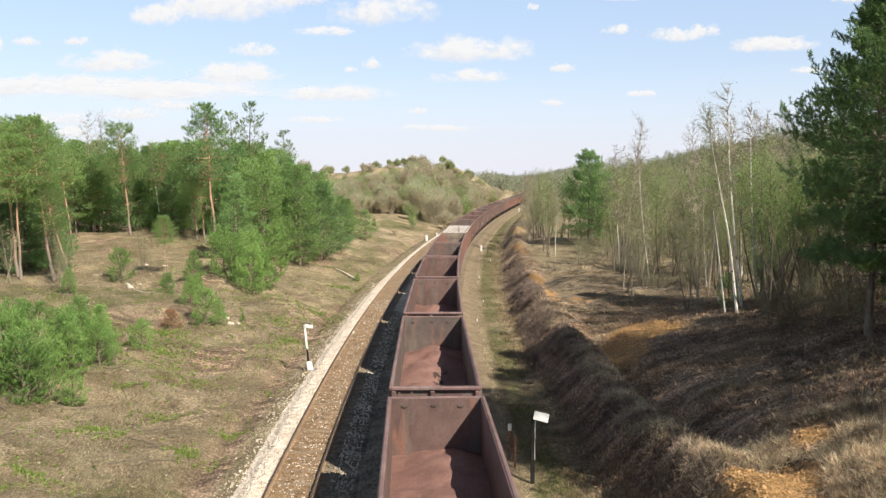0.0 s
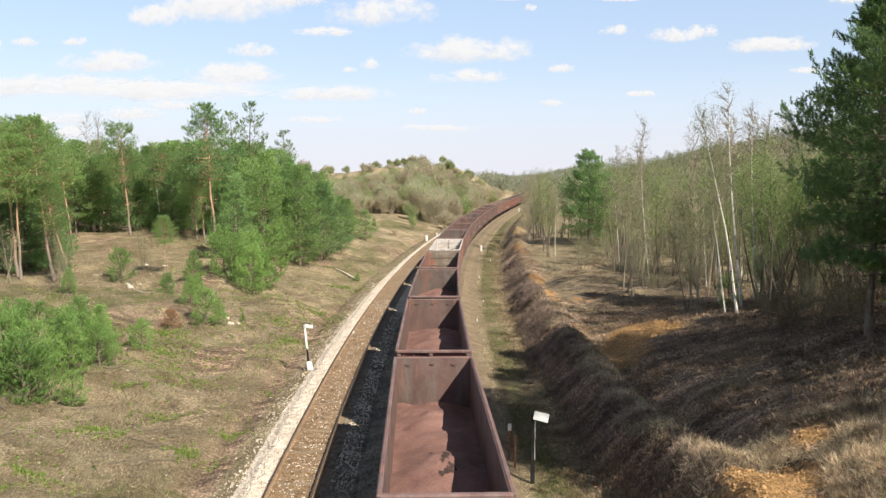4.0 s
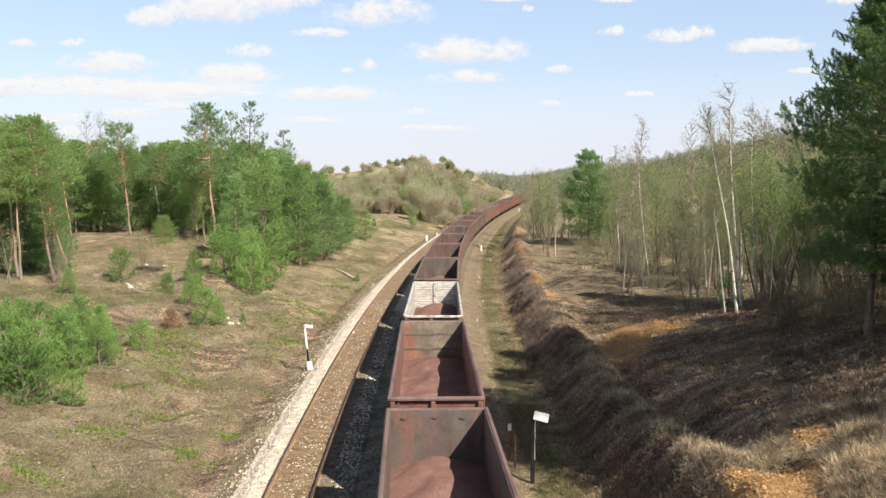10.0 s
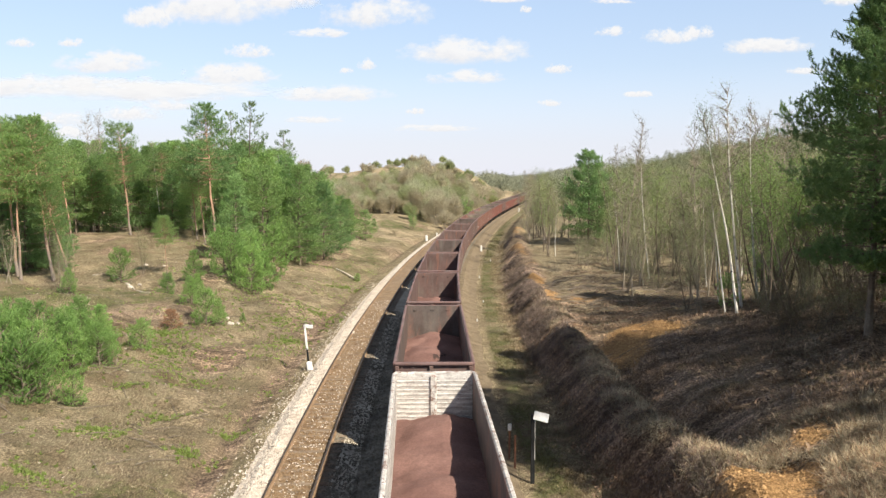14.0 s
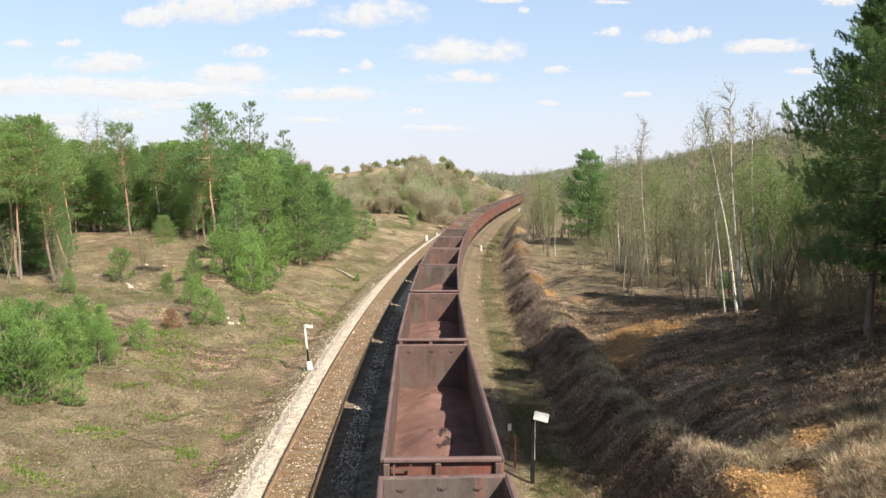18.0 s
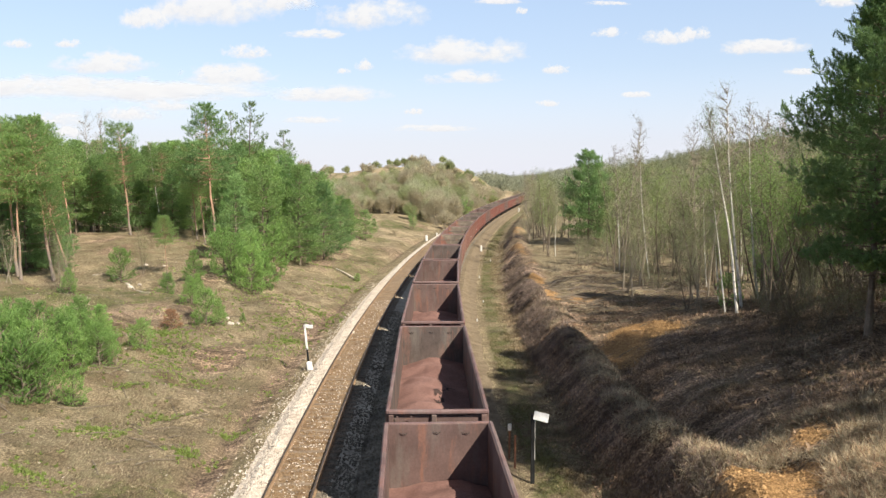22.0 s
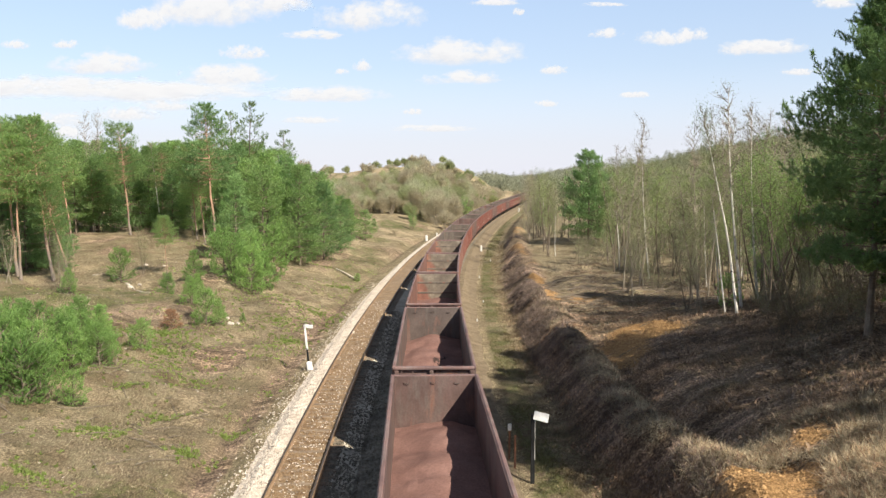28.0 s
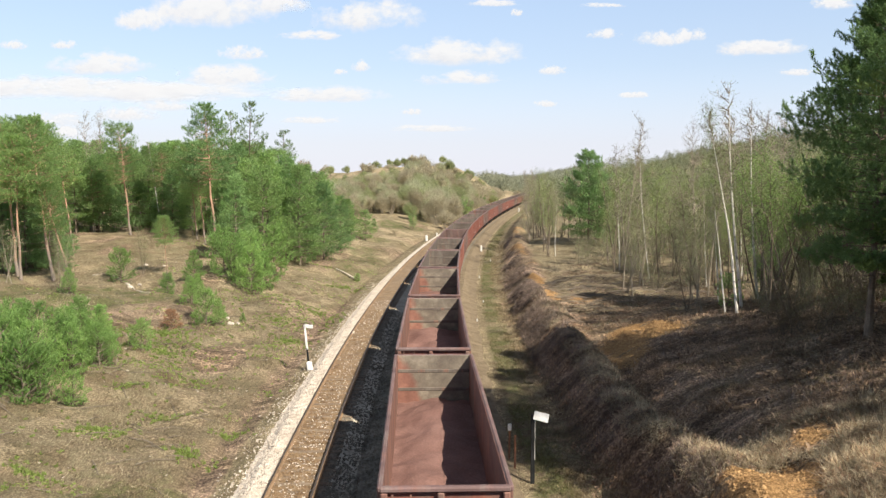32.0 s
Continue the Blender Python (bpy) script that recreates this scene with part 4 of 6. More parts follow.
def dome(k):
    """Crown of an old pine: full below the middle, rounded to a blunt tip."""
    return min(1.0, 0.55 + 2.2 * k) * (1 - k ** 2.4) ** 0.75 + 0.06


def spire(k):
    """Crown of a young pine: widest near the foot, narrowing to a tip."""
    return min(1.0, 0.7 + 2.0 * k) * (1 - k) ** 0.72 + 0.05


def bushy(k):
    """Crown of a low bushy pine: round-shouldered, with a blunt top."""
    return min(1.0, 0.6 + 1.6 * k) * (1 - k ** 2.0) ** 0.6 + 0.08


def shaggy(k):
    """Crown of the big pine: ragged below, then a straight cone."""
    return (0.62 + 0.38 * min(1.0, k / 0.35)) * min(1.0, (1.03 - k) / 0.6) + 0.03


def pine(seed, tall, start, reach, form, gap, arms, needle, bark, shoot=0.3, count=9, size=0.2, width=0.044, twigs=6, per=4, stubs=9, skip=0.12, low=-0.1):
    """A pine: tapered trunk, whorls of limbs with side twigs, and shoots of needles on the twigs. Returns trunk and crown meshes."""
    rng = np.random.default_rng(seed)
    wood, base, axis = Soup(), [], []
    lean = rng.normal(0, 0.015, 2)
    stem = [(lean[0] * tall * k / 8 + rng.normal(0, 0.004) * tall, lean[1] * tall * k / 8 + rng.normal(0, 0.004) * tall, tall * k / 8 - 0.15) for k in range(9)]
    stem[0] = (0, 0, -0.3)
    r0 = 0.0085 * tall + 0.025
    wood.tube(stem, [r0 * (1 - 0.9 * (k / 8)) * (1.25 if k == 0 else 1) for k in range(9)], 8)
    at = lambda q: Vector(stem[min(int(q * 8), 7)]).lerp(Vector(stem[min(int(q * 8), 7) + 1]), q * 8 - min(int(q * 8), 7))
    up = Vector((0, 0, 1))
    z = start * tall
    while z < tall * 0.985:
        q = z / tall
        k = (q - start) / (1 - start)
        n, turn = rng.integers(arms[0], arms[1] + 1), rng.uniform(0, 6.28)
        for a in range(n):
            if rng.random() < skip:
                continue
            ang = turn + a * 6.283 / n + rng.normal(0, 0.25)
            ln = max(0.25, reach * form(k) * rng.uniform(0.65, 1.2))
            d = Vector((math.cos(ang), math.sin(ang), low + 0.85 * k ** 1.3 + rng.normal(0, 0.12))).normalized()
            p, pts = at(min(q + rng.normal(0, 0.006), 0.99)), []
            for _ in range(4):
                pts.append(p.copy())
                p = p + d * (ln / 3)
                d = (d + Vector(rng.normal(0, 0.08, 3)) + up * 0.10).normalized()
            wood.tube(pts, [0.03 * (1 - q) + 0.014, 0.02, 0.013, 0.006], 4, False)
            m = max(2, int(round(twigs * (0.35 + 0.65 * ln / reach))))
            for j in range(m):
                f = 0.34 + 0.66 * (j + rng.random()) / m
                i = min(int(f * 3), 2)
                p = pts[i].lerp(pts[i + 1], f * 3 - i)
                along = (pts[i + 1] - pts[i]).normalized()
                out = (along * 0.75 + along.cross(up).normalized() * (1 if j % 2 else -1) * rng.uniform(0.5, 1.1) + up * rng.uniform(0.0, 0.35)).normalized()
                sub = ln * 0.34 * (1.15 - f) + shoot * 0.9
                for g in range(per):
                    b = p + out * (sub * (g + 0.6) / per) + Vector(rng.normal(0, 0.05 + 0.03 * ln, 3))
                    base.append(tuple(b))
                    axis.append(tuple(out * 0.55 + up * rng.uniform(0.15, 0.95) + Vector(rng.normal(0, 0.3, 3))))
            base.append(tuple(pts[-1]))
            axis.append(tuple((pts[-1] - pts[-2]).normalized() * 0.6 + up * 0.6))
        z += gap * rng.uniform(0.75, 1.25)
    for _ in range(3):
        base.append(tuple(Vector(stem[-1]) - up * rng.uniform(0, 0.5)))
        axis.append(tuple(up + Vector(rng.normal(0, 0.25, 3))))
    for _ in range(stubs):
        ang, k = rng.uniform(0, 6.28), rng.uniform(0.35, 1.02) * start
        wood.tube(bent(rng, at(k), (math.cos(ang), math.sin(ang), rng.uniform(-0.3, 0.25)), rng.uniform(0.5, 0.7 * reach), 0.2, 3), [0.025, 0.018, 0.012, 0.006], 4, False)
    return wood.mesh("trunk", bark), tri_mesh("crown", shoots(rng, base, axis, count, shoot, size, width), needle)


def leafy(seed, tall, stems, spread, leaves, size, leaf, bark, arms=13, clear=0.3, thin=1.0, twig=None, wide=1.0, fluff=0.045, twigs=2, wander=0.06):
    """A thin spring tree or bush: upright stems, fine rising branches, and a haze of small leaves."""
    rng = np.random.default_rng(seed)
    wood, fine, tips = Soup(), Soup(), []
    for s in range(stems):
        ang = rng.uniform(0, 6.28)
        tilt = spread * rng.uniform(0.3, 1.0) * (1 if stems > 1 else 0.5)
        h = tall * rng.uniform(0.75, 1.0) if s else tall
        pts = bent(rng, (rng.normal(0, 0.08) * stems, rng.normal(0, 0.08) * stems, -0.2), (math.cos(ang) * tilt, math.sin(ang) * tilt, 1), h, wander, 7)
        r = thin * (0.0065 * h + 0.012)
        wood.tube(pts, [r * (1 - 0.93 * k / 7) for k in range(8)], 6)
        for b in range(arms):
            q = clear + (0.98 - clear) * (b + rng.random()) / arms
            i = min(int(q * 7), 6)
            p = pts[i].lerp(pts[i + 1], q * 7 - i)
            a = rng.uniform(0, 6.28)
            ln = wide * tall * (0.22 * (1 - q) + 0.07) * rng.uniform(0.6, 1.3)
            br = bent(rng, p, (math.cos(a), math.sin(a), rng.uniform(0.5, 1.5)), ln, 0.16, 3)
            fine.tube(br, [r * 0.3, r * 0.22, r * 0.14, 0.004], 4, False)
            tips += [tuple(br[1]), tuple(br[2]), tuple(br[3])]
            for _ in range(twigs):
                c = br[rng.integers(1, 4)]
                tw = bent(rng, c, (rng.normal(), rng.normal(), rng.uniform(0.2, 1.2)), ln * rng.uniform(0.3, 0.6), 0.15, 2)
                fine.tube(tw, [0.009, 0.006, 0.003], 3, False)
                tips += [tuple(tw[1]), tuple(tw[2])]
    per = max(1, int(leaves / len(tips)))
    c = np.repeat(np.asarray(tips), per, axis=0) + rng.normal(0, fluff * tall ** 0.7, (len(tips) * per, 3))
    return wood.mesh("trunk", bark), tri_mesh("crown", sprays(rng, c, 1, size, size * 0.62, 0.0), leaf), fine.mesh("branchwork", twig or bark)


def rounded(seed, tall, across, lumps, leaves, size, leaf, bark):
    """A round-headed spring tree or bush: a few splayed stems carrying lumps of fine twigs and young leaves."""
    rng = np.random.default_rng(seed)
    wood, fine, out = Soup(), Soup(), []
    per = leaves // lumps
    for k in range(lumps):
        a, f = rng.uniform(0, 6.28), math.sqrt((k + 0.5) / lumps)
        c = Vector((math.cos(a) * f * across * 0.62, math.sin(a) * f * across * 0.62, tall * (0.8 - 0.42 * f * rng.uniform(0.5, 1.2))))
        r = np.array((across * 0.42, across * 0.42, tall * 0.26)) * rng.uniform(0.7, 1.15)
        mid = Vector((c.x * 0.45, c.y * 0.45, c.z * 0.5))
        wood.tube([(c.x * 0.06, c.y * 0.06, -0.2), mid, c], [0.02 * tall, 0.011 * tall, 0.004 * tall], 5, False)
        for _ in range(9):
            d = Vector(rng.normal(0, 1, 3)).normalized()
            fine.tube([mid.lerp(c, rng.uniform(0.5, 1.0)), c + Vector((d.x * r[0], d.y * r[1], abs(d.z) * r[2])) * rng.uniform(0.8, 1.15)], [0.014, 0.005], 3, False)
        d = rng.normal(size=(per, 3))
        d /= np.linalg.norm(d, axis=1, keepdims=True)
        out.append(np.array(c) + d * r * rng.uniform(0.35, 1.0, (per, 1)) ** 0.6 + rng.normal(0, 0.03 * tall, (per, 3)))
    return wood.mesh("trunk", bark), tri_mesh("crown", sprays(rng, np.concatenate(out), 1, size, size * 0.6, 0.1), leaf), fine.mesh("branchwork", bark)


def plant(name, meshes, crown_label=""):
    ob = new(name)
    part("trunk", meshes[0], ob)
    part("crown", meshes[1], ob, crown_label)
    if len(meshes) > 2:
        tagged(part("branchwork", meshes[2], ob), kind="stuff")
    return ob


PLANTS, SWAYING = {}, []


def stand(kind, name, meshes, label, category, group):
    """Keeps a master for copies; the first place takes the master itself."""
    PLANTS[kind] = [tagged(plant(name, meshes), label, category, group), False]


def put(kind, x, y, scale=1.0, turn=0.0, sink=0.05, label="", tilt=0.0):
    master, used = PLANTS[kind]
    m = Matrix.Translation((x, y, on_ground(x, y, sink))) @ Matrix.Rotation(tilt, 4, "Y") @ Matrix.Rotation(turn, 4, "Z")
    if used:
        ob = copy_thing(master, m)
        ob.scale = (scale, scale, scale)
    else:
        ob, PLANTS[kind][1] = master, True
        ob.matrix_basis = m
        ob.scale = (scale, scale, scale)
    if kind[:5] in ("birch", "bare0", "bare1") or kind == "bough":
        SWAYING.append(ob)
    if label:
        ob["label"] = label
    return ob


OLD = "tall pine with a bare orange trunk and green crown"
for i in range(4):
    stand(f"pine{i}", "pine_tree", pine(60 + i, 13, (0.55, 0.5, 0.58, 0.5)[i], (2.7, 2.8, 2.5, 2.9)[i], (dome, bushy, dome, spire)[i], 0.33, (5, 7), (NEEDLE, NEEDLE, NEEDLE, NEEDLE_BLUE)[i], BARK_PINE, stubs=14), OLD, "tree", "pines of the wood")
for i in range(3):
    stand(f"mid{i}", "pine_tree", pine(70 + i, 8, (0.12, 0.08, 0.16)[i], (2.5, 2.5, 2.4)[i], (spire, spire, bushy)[i], 0.4, (5, 7), (NEEDLE, NEEDLE_BLUE, NEEDLE)[i], BARK_GREY, stubs=0), "full green pine branched almost to the ground", "tree", "pines of the wood")
for i in range(3):
    stand(f"back{i}", "pine_tree", pine(75 + i, 10, (0.34, 0.2, 0.28)[i], (2.5, 2.3, 2.5)[i], (dome, spire, dome)[i], 0.5, (4, 6), NEEDLE, BARK_PINE, shoot=0.4, size=0.3, width=0.062, count=8, twigs=5, per=3, stubs=4), "green pine deep in the wood", "tree", "pines of the wood")
for i in range(3):
    stand(f"young{i}", "young_pine", pine(80 + i, 3.2, 0.03, (1.55, 1.3, 1.45)[i], (bushy, spire, bushy)[i], 0.3, (4, 6), NEEDLE_YOUNG, BARK_GREY, shoot=0.26, count=13, size=0.13, width=0.034, stubs=0, low=0.3, per=3, skip=0.2), "bushy bright green young pine on the slope", "young tree", "young pines on the slope")
stand("spruce", "larch_tree", pine(90, 15, 0.35, 3.1, spire, 0.7, (4, 5), NEEDLE_DARK, BARK_GREY, shoot=0.34, count=10, twigs=6, per=3, stubs=6, skip=0.2), "tall sparse conifer with a pointed top", "tree", "pines of the wood")
stand("big", "pine_tree", pine(95, 15.5, 0.22, 3.8, shaggy, 0.42, (5, 7), NEEDLE_DARK, BARK_PINE, shoot=0.34, count=10, twigs=5, width=0.075, skip=0.36), "large dark green pine with long shaggy boughs", "tree", "trees on the high bank")
stand("bough", "pine_tree", pine(94, 15.5, 0.2, 3.5, shaggy, 0.34, (5, 7), NEEDLE_BOUGH, BARK_GREY, shoot=0.3, count=44, size=0.14, width=0.024, twigs=10, per=4, stubs=16, skip=0.06), "large green pine with long shaggy sunlit boughs", "tree", "trees on the high bank")
stand("dense", "pine_tree", pine(97, 11.5, 0.12, 3.1, bushy, 0.5, (4, 6), NEEDLE_BLUE, BARK_GREY, shoot=0.4, count=12, size=0.25, width=0.075, twigs=7, skip=0.12), "dense dark green pine among bare young trees", "tree", "trees on the high bank")
for i in range(2):
    stand(f"sapling{i}", "young_tree", leafy(160 + i, 9, 4, 0.3, 6500, 0.085, LEAF_SAPLING, BARK_GREY, 14, 0.45, twigs=3), "leaning young tree with fresh green leaves", "tree", "young trees beside the cutting")
stand("tall", "pine_tree", pine(98, 15.5, 0.3, 3.8, dome, 0.6, (4, 5), NEEDLE_DARK, BARK_PINE, shoot=0.36, count=10, twigs=6, width=0.08, skip=0.25), "tall open pine on the high bank", "tree", "trees on the high bank")
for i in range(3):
    stand(f"hill{i}", "alder_tree", rounded(170 + i, 6.0, (3.0, 2.6, 3.3)[i], 9, 5600, 0.17, (HILL_TREE, HILL_TWIG, HILL_GREEN)[i], BARK_PALE), "soft round-headed tree just coming into leaf, paled for haze", "tree", "young trees of the hill")
stand("bigmid", "pine_tree", pine(96, 9, 0.15, 2.6, spire, 0.42, (4, 6), NEEDLE_DARK, BARK_PINE, shoot=0.34, count=11, twigs=7, width=0.1), "dark pine branched to the ground in shade", "tree", "trees on the high bank")
for i in range(3):
    stand(f"birch{i}", "birch_tree", leafy(100 + i, 12.5, 1, 0.04, (4200, 1500, 2600)[i], 0.055, LEAF_SPRING, BARK_BIRCH, 38, 0.5, 0.95, BARK_PALE, 0.62, 0.04, 9, 0.025), "slender leaning white birch with first spring leaves", "tree", "birches beside the cutting")
for i in range(4):
    stand(f"thin{i}", "young_tree", leafy(110 + i, 8.5, (1, 2, 2, 3)[i], 0.22, 3900, 0.072, TWIG_LEAF if i % 2 else LEAF_SPRING, BARK_PALE if i == 3 else BARK_GREY, 16, 0.24, twigs=3), "thin young broadleaf tree just coming into leaf", "tree", "young trees beside the cutting")
for i in range(3):
    stand(f"bush{i}", "bush", rounded(120 + i, 3.0, (2.0, 2.4, 1.8)[i], 6, 3600, 0.14, HILL_GREEN if i == 2 else HILL_TWIG, BARK_PALE), "brownish spring bush with fine bare twigs", "bush", "bushes of the hill")
for i in range(2):
    stand(f"bare{i}", "bare_tree", leafy(150 + i, 13.5, 1, 0.06, 1300, 0.05, TWIG_LEAF, BARK_PALE, 40, 0.4, 0.7, BARK_PALE, 0.75, 0.03, 11, 0.03), "tall leafless tree with fine pale twigs", "tree", "young trees beside the cutting")
for i in range(2):
    stand(f"brush{i}", "shrub", leafy(140 + i, 3.0, 5, 0.6, 1800, 0.065, TWIG_LEAF, BARK_PALE, 9, 0.1, fluff=0.07, twigs=3), "bare twiggy shrub under the young trees", "bush", "brush under the young trees")
for i in range(2):
    stand(f"stem{i}", "slender_tree", leafy(180 + i, 8.5, 2 + i, 0.3, 900, 0.075, LEAF_SAPLING, BARK_GREY, 17, 0.3, 0.9, BARK_GREY, 0.8, 0.05, 4), "slender dark-stemmed tree leaning over the bank", "tree", "slender trees on the high bank")
for i in range(2):
    stand(f"under{i}", "shrub", leafy(145 + i, 3.2, 6, 0.7, 2600, 0.075, SHADE_TWIG, BARK_GREY, 9, 0.1, fluff=0.09, twigs=3), "tangled shrub coloured dark for the shade of the pines", "bush", "shrubs on the high bank")
for i in range(2):
    stand(f"green{i}", "bush", leafy(130 + i, 5.5, 5, 0.5, 6000, 0.1, NEEDLE, BARK_GREY, 11, 0.15), "dense dark green bush under the trees", "bush", "bushes on the high bank")

TALL = {"pine": 13.0, "mid": 8.0, "back": 10.0}


def crown_line(x, y):
    """Height to which the wood on the left grows: it falls off towards the line."""
    k = np.interp(x / y, (-0.60, -0.48, -0.455, -0.435, -0.378, -0.34, -0.31, -0.272, -0.237, -0.215, -0.187, -0.159, -0.13, -0.095, -0.07), (0.055, 0.032, 0.042, 0.043, 0.038, 0.04, 0.044, 0.048, 0.04, 0.033, 0.019, 0.006, -0.024, -0.045, -0.07))
    return 10 + k * y


def put_grown(kind, x, y, share, turn, label=""):
    tall = (float(crown_line(x, y)) - float(height(x, y))) * share
    return put(kind, x, y, max(tall, 1.2) / TALL[kind[:-1]], turn, label=label)


def build_trees():
    rng = np.random.default_rng(17)
    # wood on the left: marked pines first
    for kind, x, y, s, lean in (("pine2", -30.3, 61.6, 0.95, -5), ("pine0", -33.5, 62.5, 0.93, -3), ("pine1", -37.2, 70.0, 0.95, 2), ("pine2", -38.5, 82.5, 0.82, -8), ("thin1", -29.0, 60, 0.5, 0), ("thin3", -32.5, 59, 0.55, 0), ("thin3", -27.5, 57, 0.4, 0), ("thin1", -25.2, 66.5, 0.5, 0), ("thin3", -35.5, 62, 0.6, 0), ("pine1", -34.2, 87.2, 0.93, -4), ("pine3", -23.0, 80.8, 1.14, -2), ("pine2", -26.7, 86.4, 0.78, -5), ("pine0", -25.2, 84.5, 0.75, -5), ("pine3", -39.0, 66.5, 0.95, -3), ("pine0", -28.9, 61.5, 0.62, -14), ("mid1", -18.5, 91.5, 1.2, 0), ("mid2", -21.3, 87.2, 1.2, 0), ("spruce", -26.6, 103, 1.1, 0), ("spruce", -24.4, 100, 1.16, 0), ("spruce", -23.4, 116, 1.05, 0), ("pine2", -23.1, 66.3, 0.4, -2), ("birch1", -33.0, 93.5, 0.85, -4), ("bare0", -42.0, 95, 1.1, 0), ("bare1", -41.5, 97, 1.1, 0)):
        put(kind, x, y, s, rng.uniform(0, 6.28), tilt=radians(lean))
    for _ in range(135):
        y = rng.uniform(89, 150)
        x = -rng.uniform(0.19, 0.62) * y
        u = x - float(line_x(y))
        if u > -17 or (y < 93 and -40 < x < -20):
            continue
        kinds = ["pine0", "pine1", "mid0", "mid1", "mid2", "back0"] if y < 104 else ["back0", "back1", "back2"]
        put_grown(rng.choice(kinds), x, y, rng.uniform(0.72, 1.02), rng.uniform(0, 6.28))
    for _ in range(34):
        y = rng.uniform(60, 88)
        x = -rng.uniform(0.49, 0.62) * y
        put(rng.choice(["pine0", "pine2", "mid0", "mid1"]), x, y, rng.uniform(0.6, 0.95), rng.uniform(0, 6.28))
    # low-branched pines that close the wood behind the bare trunks
    for k, (x, y) in enumerate(((-43.5, 91.5), (-31.2, 92.0), (-28.6, 91.0), (-33.2, 96.0), (-24.0, 89.5), (-46.5, 90.0), (-30.0, 97.0))):
        put_grown(f"mid{k % 3}", x, y, (0.62, 0.72, 0.55)[k % 3], rng.uniform(0, 6.28))
    # a scaled-down young pine stands in for the green stump at the log
    put("young2", -8.7, 80.4, 0.24, 1.0, label="small dark green pine in place of the log's mossy stump")
    # the front edge of the wood
    for kind, x, y, s in (("mid0", -15.0, 82.9, 0.95), ("mid1", -13.2, 88, 0.95), ("mid2", -11.6, 119, 1.0), ("mid1", -13.0, 101, 1.0), ("mid0", -16.5, 96, 1.0), ("mid2", -18, 80, 0.8), ("mid1", -16, 108, 1.0), ("mid0", -13.5, 112, 1.0), ("mid2", -20, 98, 1.0), ("mid1", -19.8, 76, 0.7), ("mid0", -11.0, 127, 1.0), ("mid2", -15, 125, 1.0), ("mid1", -16.8, 86, 1.0), ("mid0", -18.6, 84, 0.95), ("mid2", -14.4, 93, 1.0)):
        put_grown(kind, x, y, s, rng.uniform(0, 6.28), label="bright green bushy pine at the edge of the wood")
    for kind, x, y, s in (("young0", -17.4, 32.3, 0.85), ("young1", -17.0, 36.0, 0.72), ("young2", -18.6, 33.2, 0.95), ("young0", -19.2, 37.0, 0.85), ("young1", -18.3, 42.0, 0.75), ("young2", -17.6, 40.0, 0.65), ("young0", -15.1, 50.3, 0.7), ("young1", -14.6, 51.2, 0.5), ("young1", -17.4, 54.5, 0.6), ("young2", -15.6, 64.5, 1.1), ("young0", -17.6, 65.8, 1.05), ("young1", -14.8, 66.2, 0.95), ("young2", -16.6, 67.5, 1.2), ("young0", -19.2, 69.5, 1.15), ("young2", -16.0, 74, 1.4), ("young1", -18.8, 60.5, 0.5), ("young1", -13.6, 53.5, 0.2), ("young2", -20.9, 38.5, 0.7), ("young0", -20.3, 44, 0.65), ("young1", -23.0, 43, 0.7), ("young1", -26.5, 56, 0.55), ("young0", -16.3, 42.5, 0.5), ("young2", -15.7, 33.2, 0.45), ("young0", -18.0, 34.5, 0.8), ("young2", -19.6, 34.0, 0.9), ("young0", -16.8, 38.3, 0.62), ("young2", -18.9, 39.2, 0.75), ("young0", -17.9, 37.4, 0.72), ("young2", -20.4, 36.0, 0.85), ("young0", -17.0, 33.0, 0.7), ("young2", -19.0, 41.0, 0.65), ("young1", -19.9, 63.4, 0.75), ("young2", -20.6, 59.0, 0.55), ("young0", -25.6, 63.0, 0.8)):
        put(kind, x, y, s, rng.uniform(0, 6.28))
    # young trees and birches on the right
    for kind, x, y, s, lean in (("birch0", 15.95, 42.8, 0.92, -9.5), ("birch2", 15.6, 43.6, 0.6, -9), ("birch1", 17.5, 46.2, 1.05, -7), ("birch1", 18.9, 47.5, 0.95, -7), ("birch2", 18.0, 51.5, 0.5, -3), ("birch1", 18.0, 69.2, 0.95, -8), ("birch2", 20.2, 176, 0.8, -3), ("birch1", 14.4, 113, 0.62, -4), ("birch2", 13.0, 92, 0.5, -3), ("birch0", 26.1, 69, 0.95, -4), ("birch1", 16.5, 74, 0.7, -3), ("birch2", 21.0, 63, 0.62, -4)):
        put(kind, x, y, s, rng.uniform(0, 6.28), tilt=radians(lean))
    for kind, x, y, s in (("thin3", 14.0, 60.0, 0.85), ("thin1", 14.7, 47.6, 0.85), ("thin3", 15.2, 46.2, 0.8), ("thin1", 20.1, 69.3, 1.0), ("thin2", 22.7, 66.9, 1.1), ("thin0", 17.0, 62.5, 1.1), ("thin2", 19.5, 60.5, 1.15), ("thin0", 21.6, 58, 1.2), ("thin3", 17.8, 56.0, 0.8), ("thin2", 23.8, 57.0, 1.2), ("thin0", 15.6, 72, 1.1), ("thin2", 17.2, 78, 1.15), ("thin0", 19.0, 74, 1.2), ("thin2", 21.5, 80, 1.2)):
        put(kind, x, y, s, rng.uniform(0, 6.28))
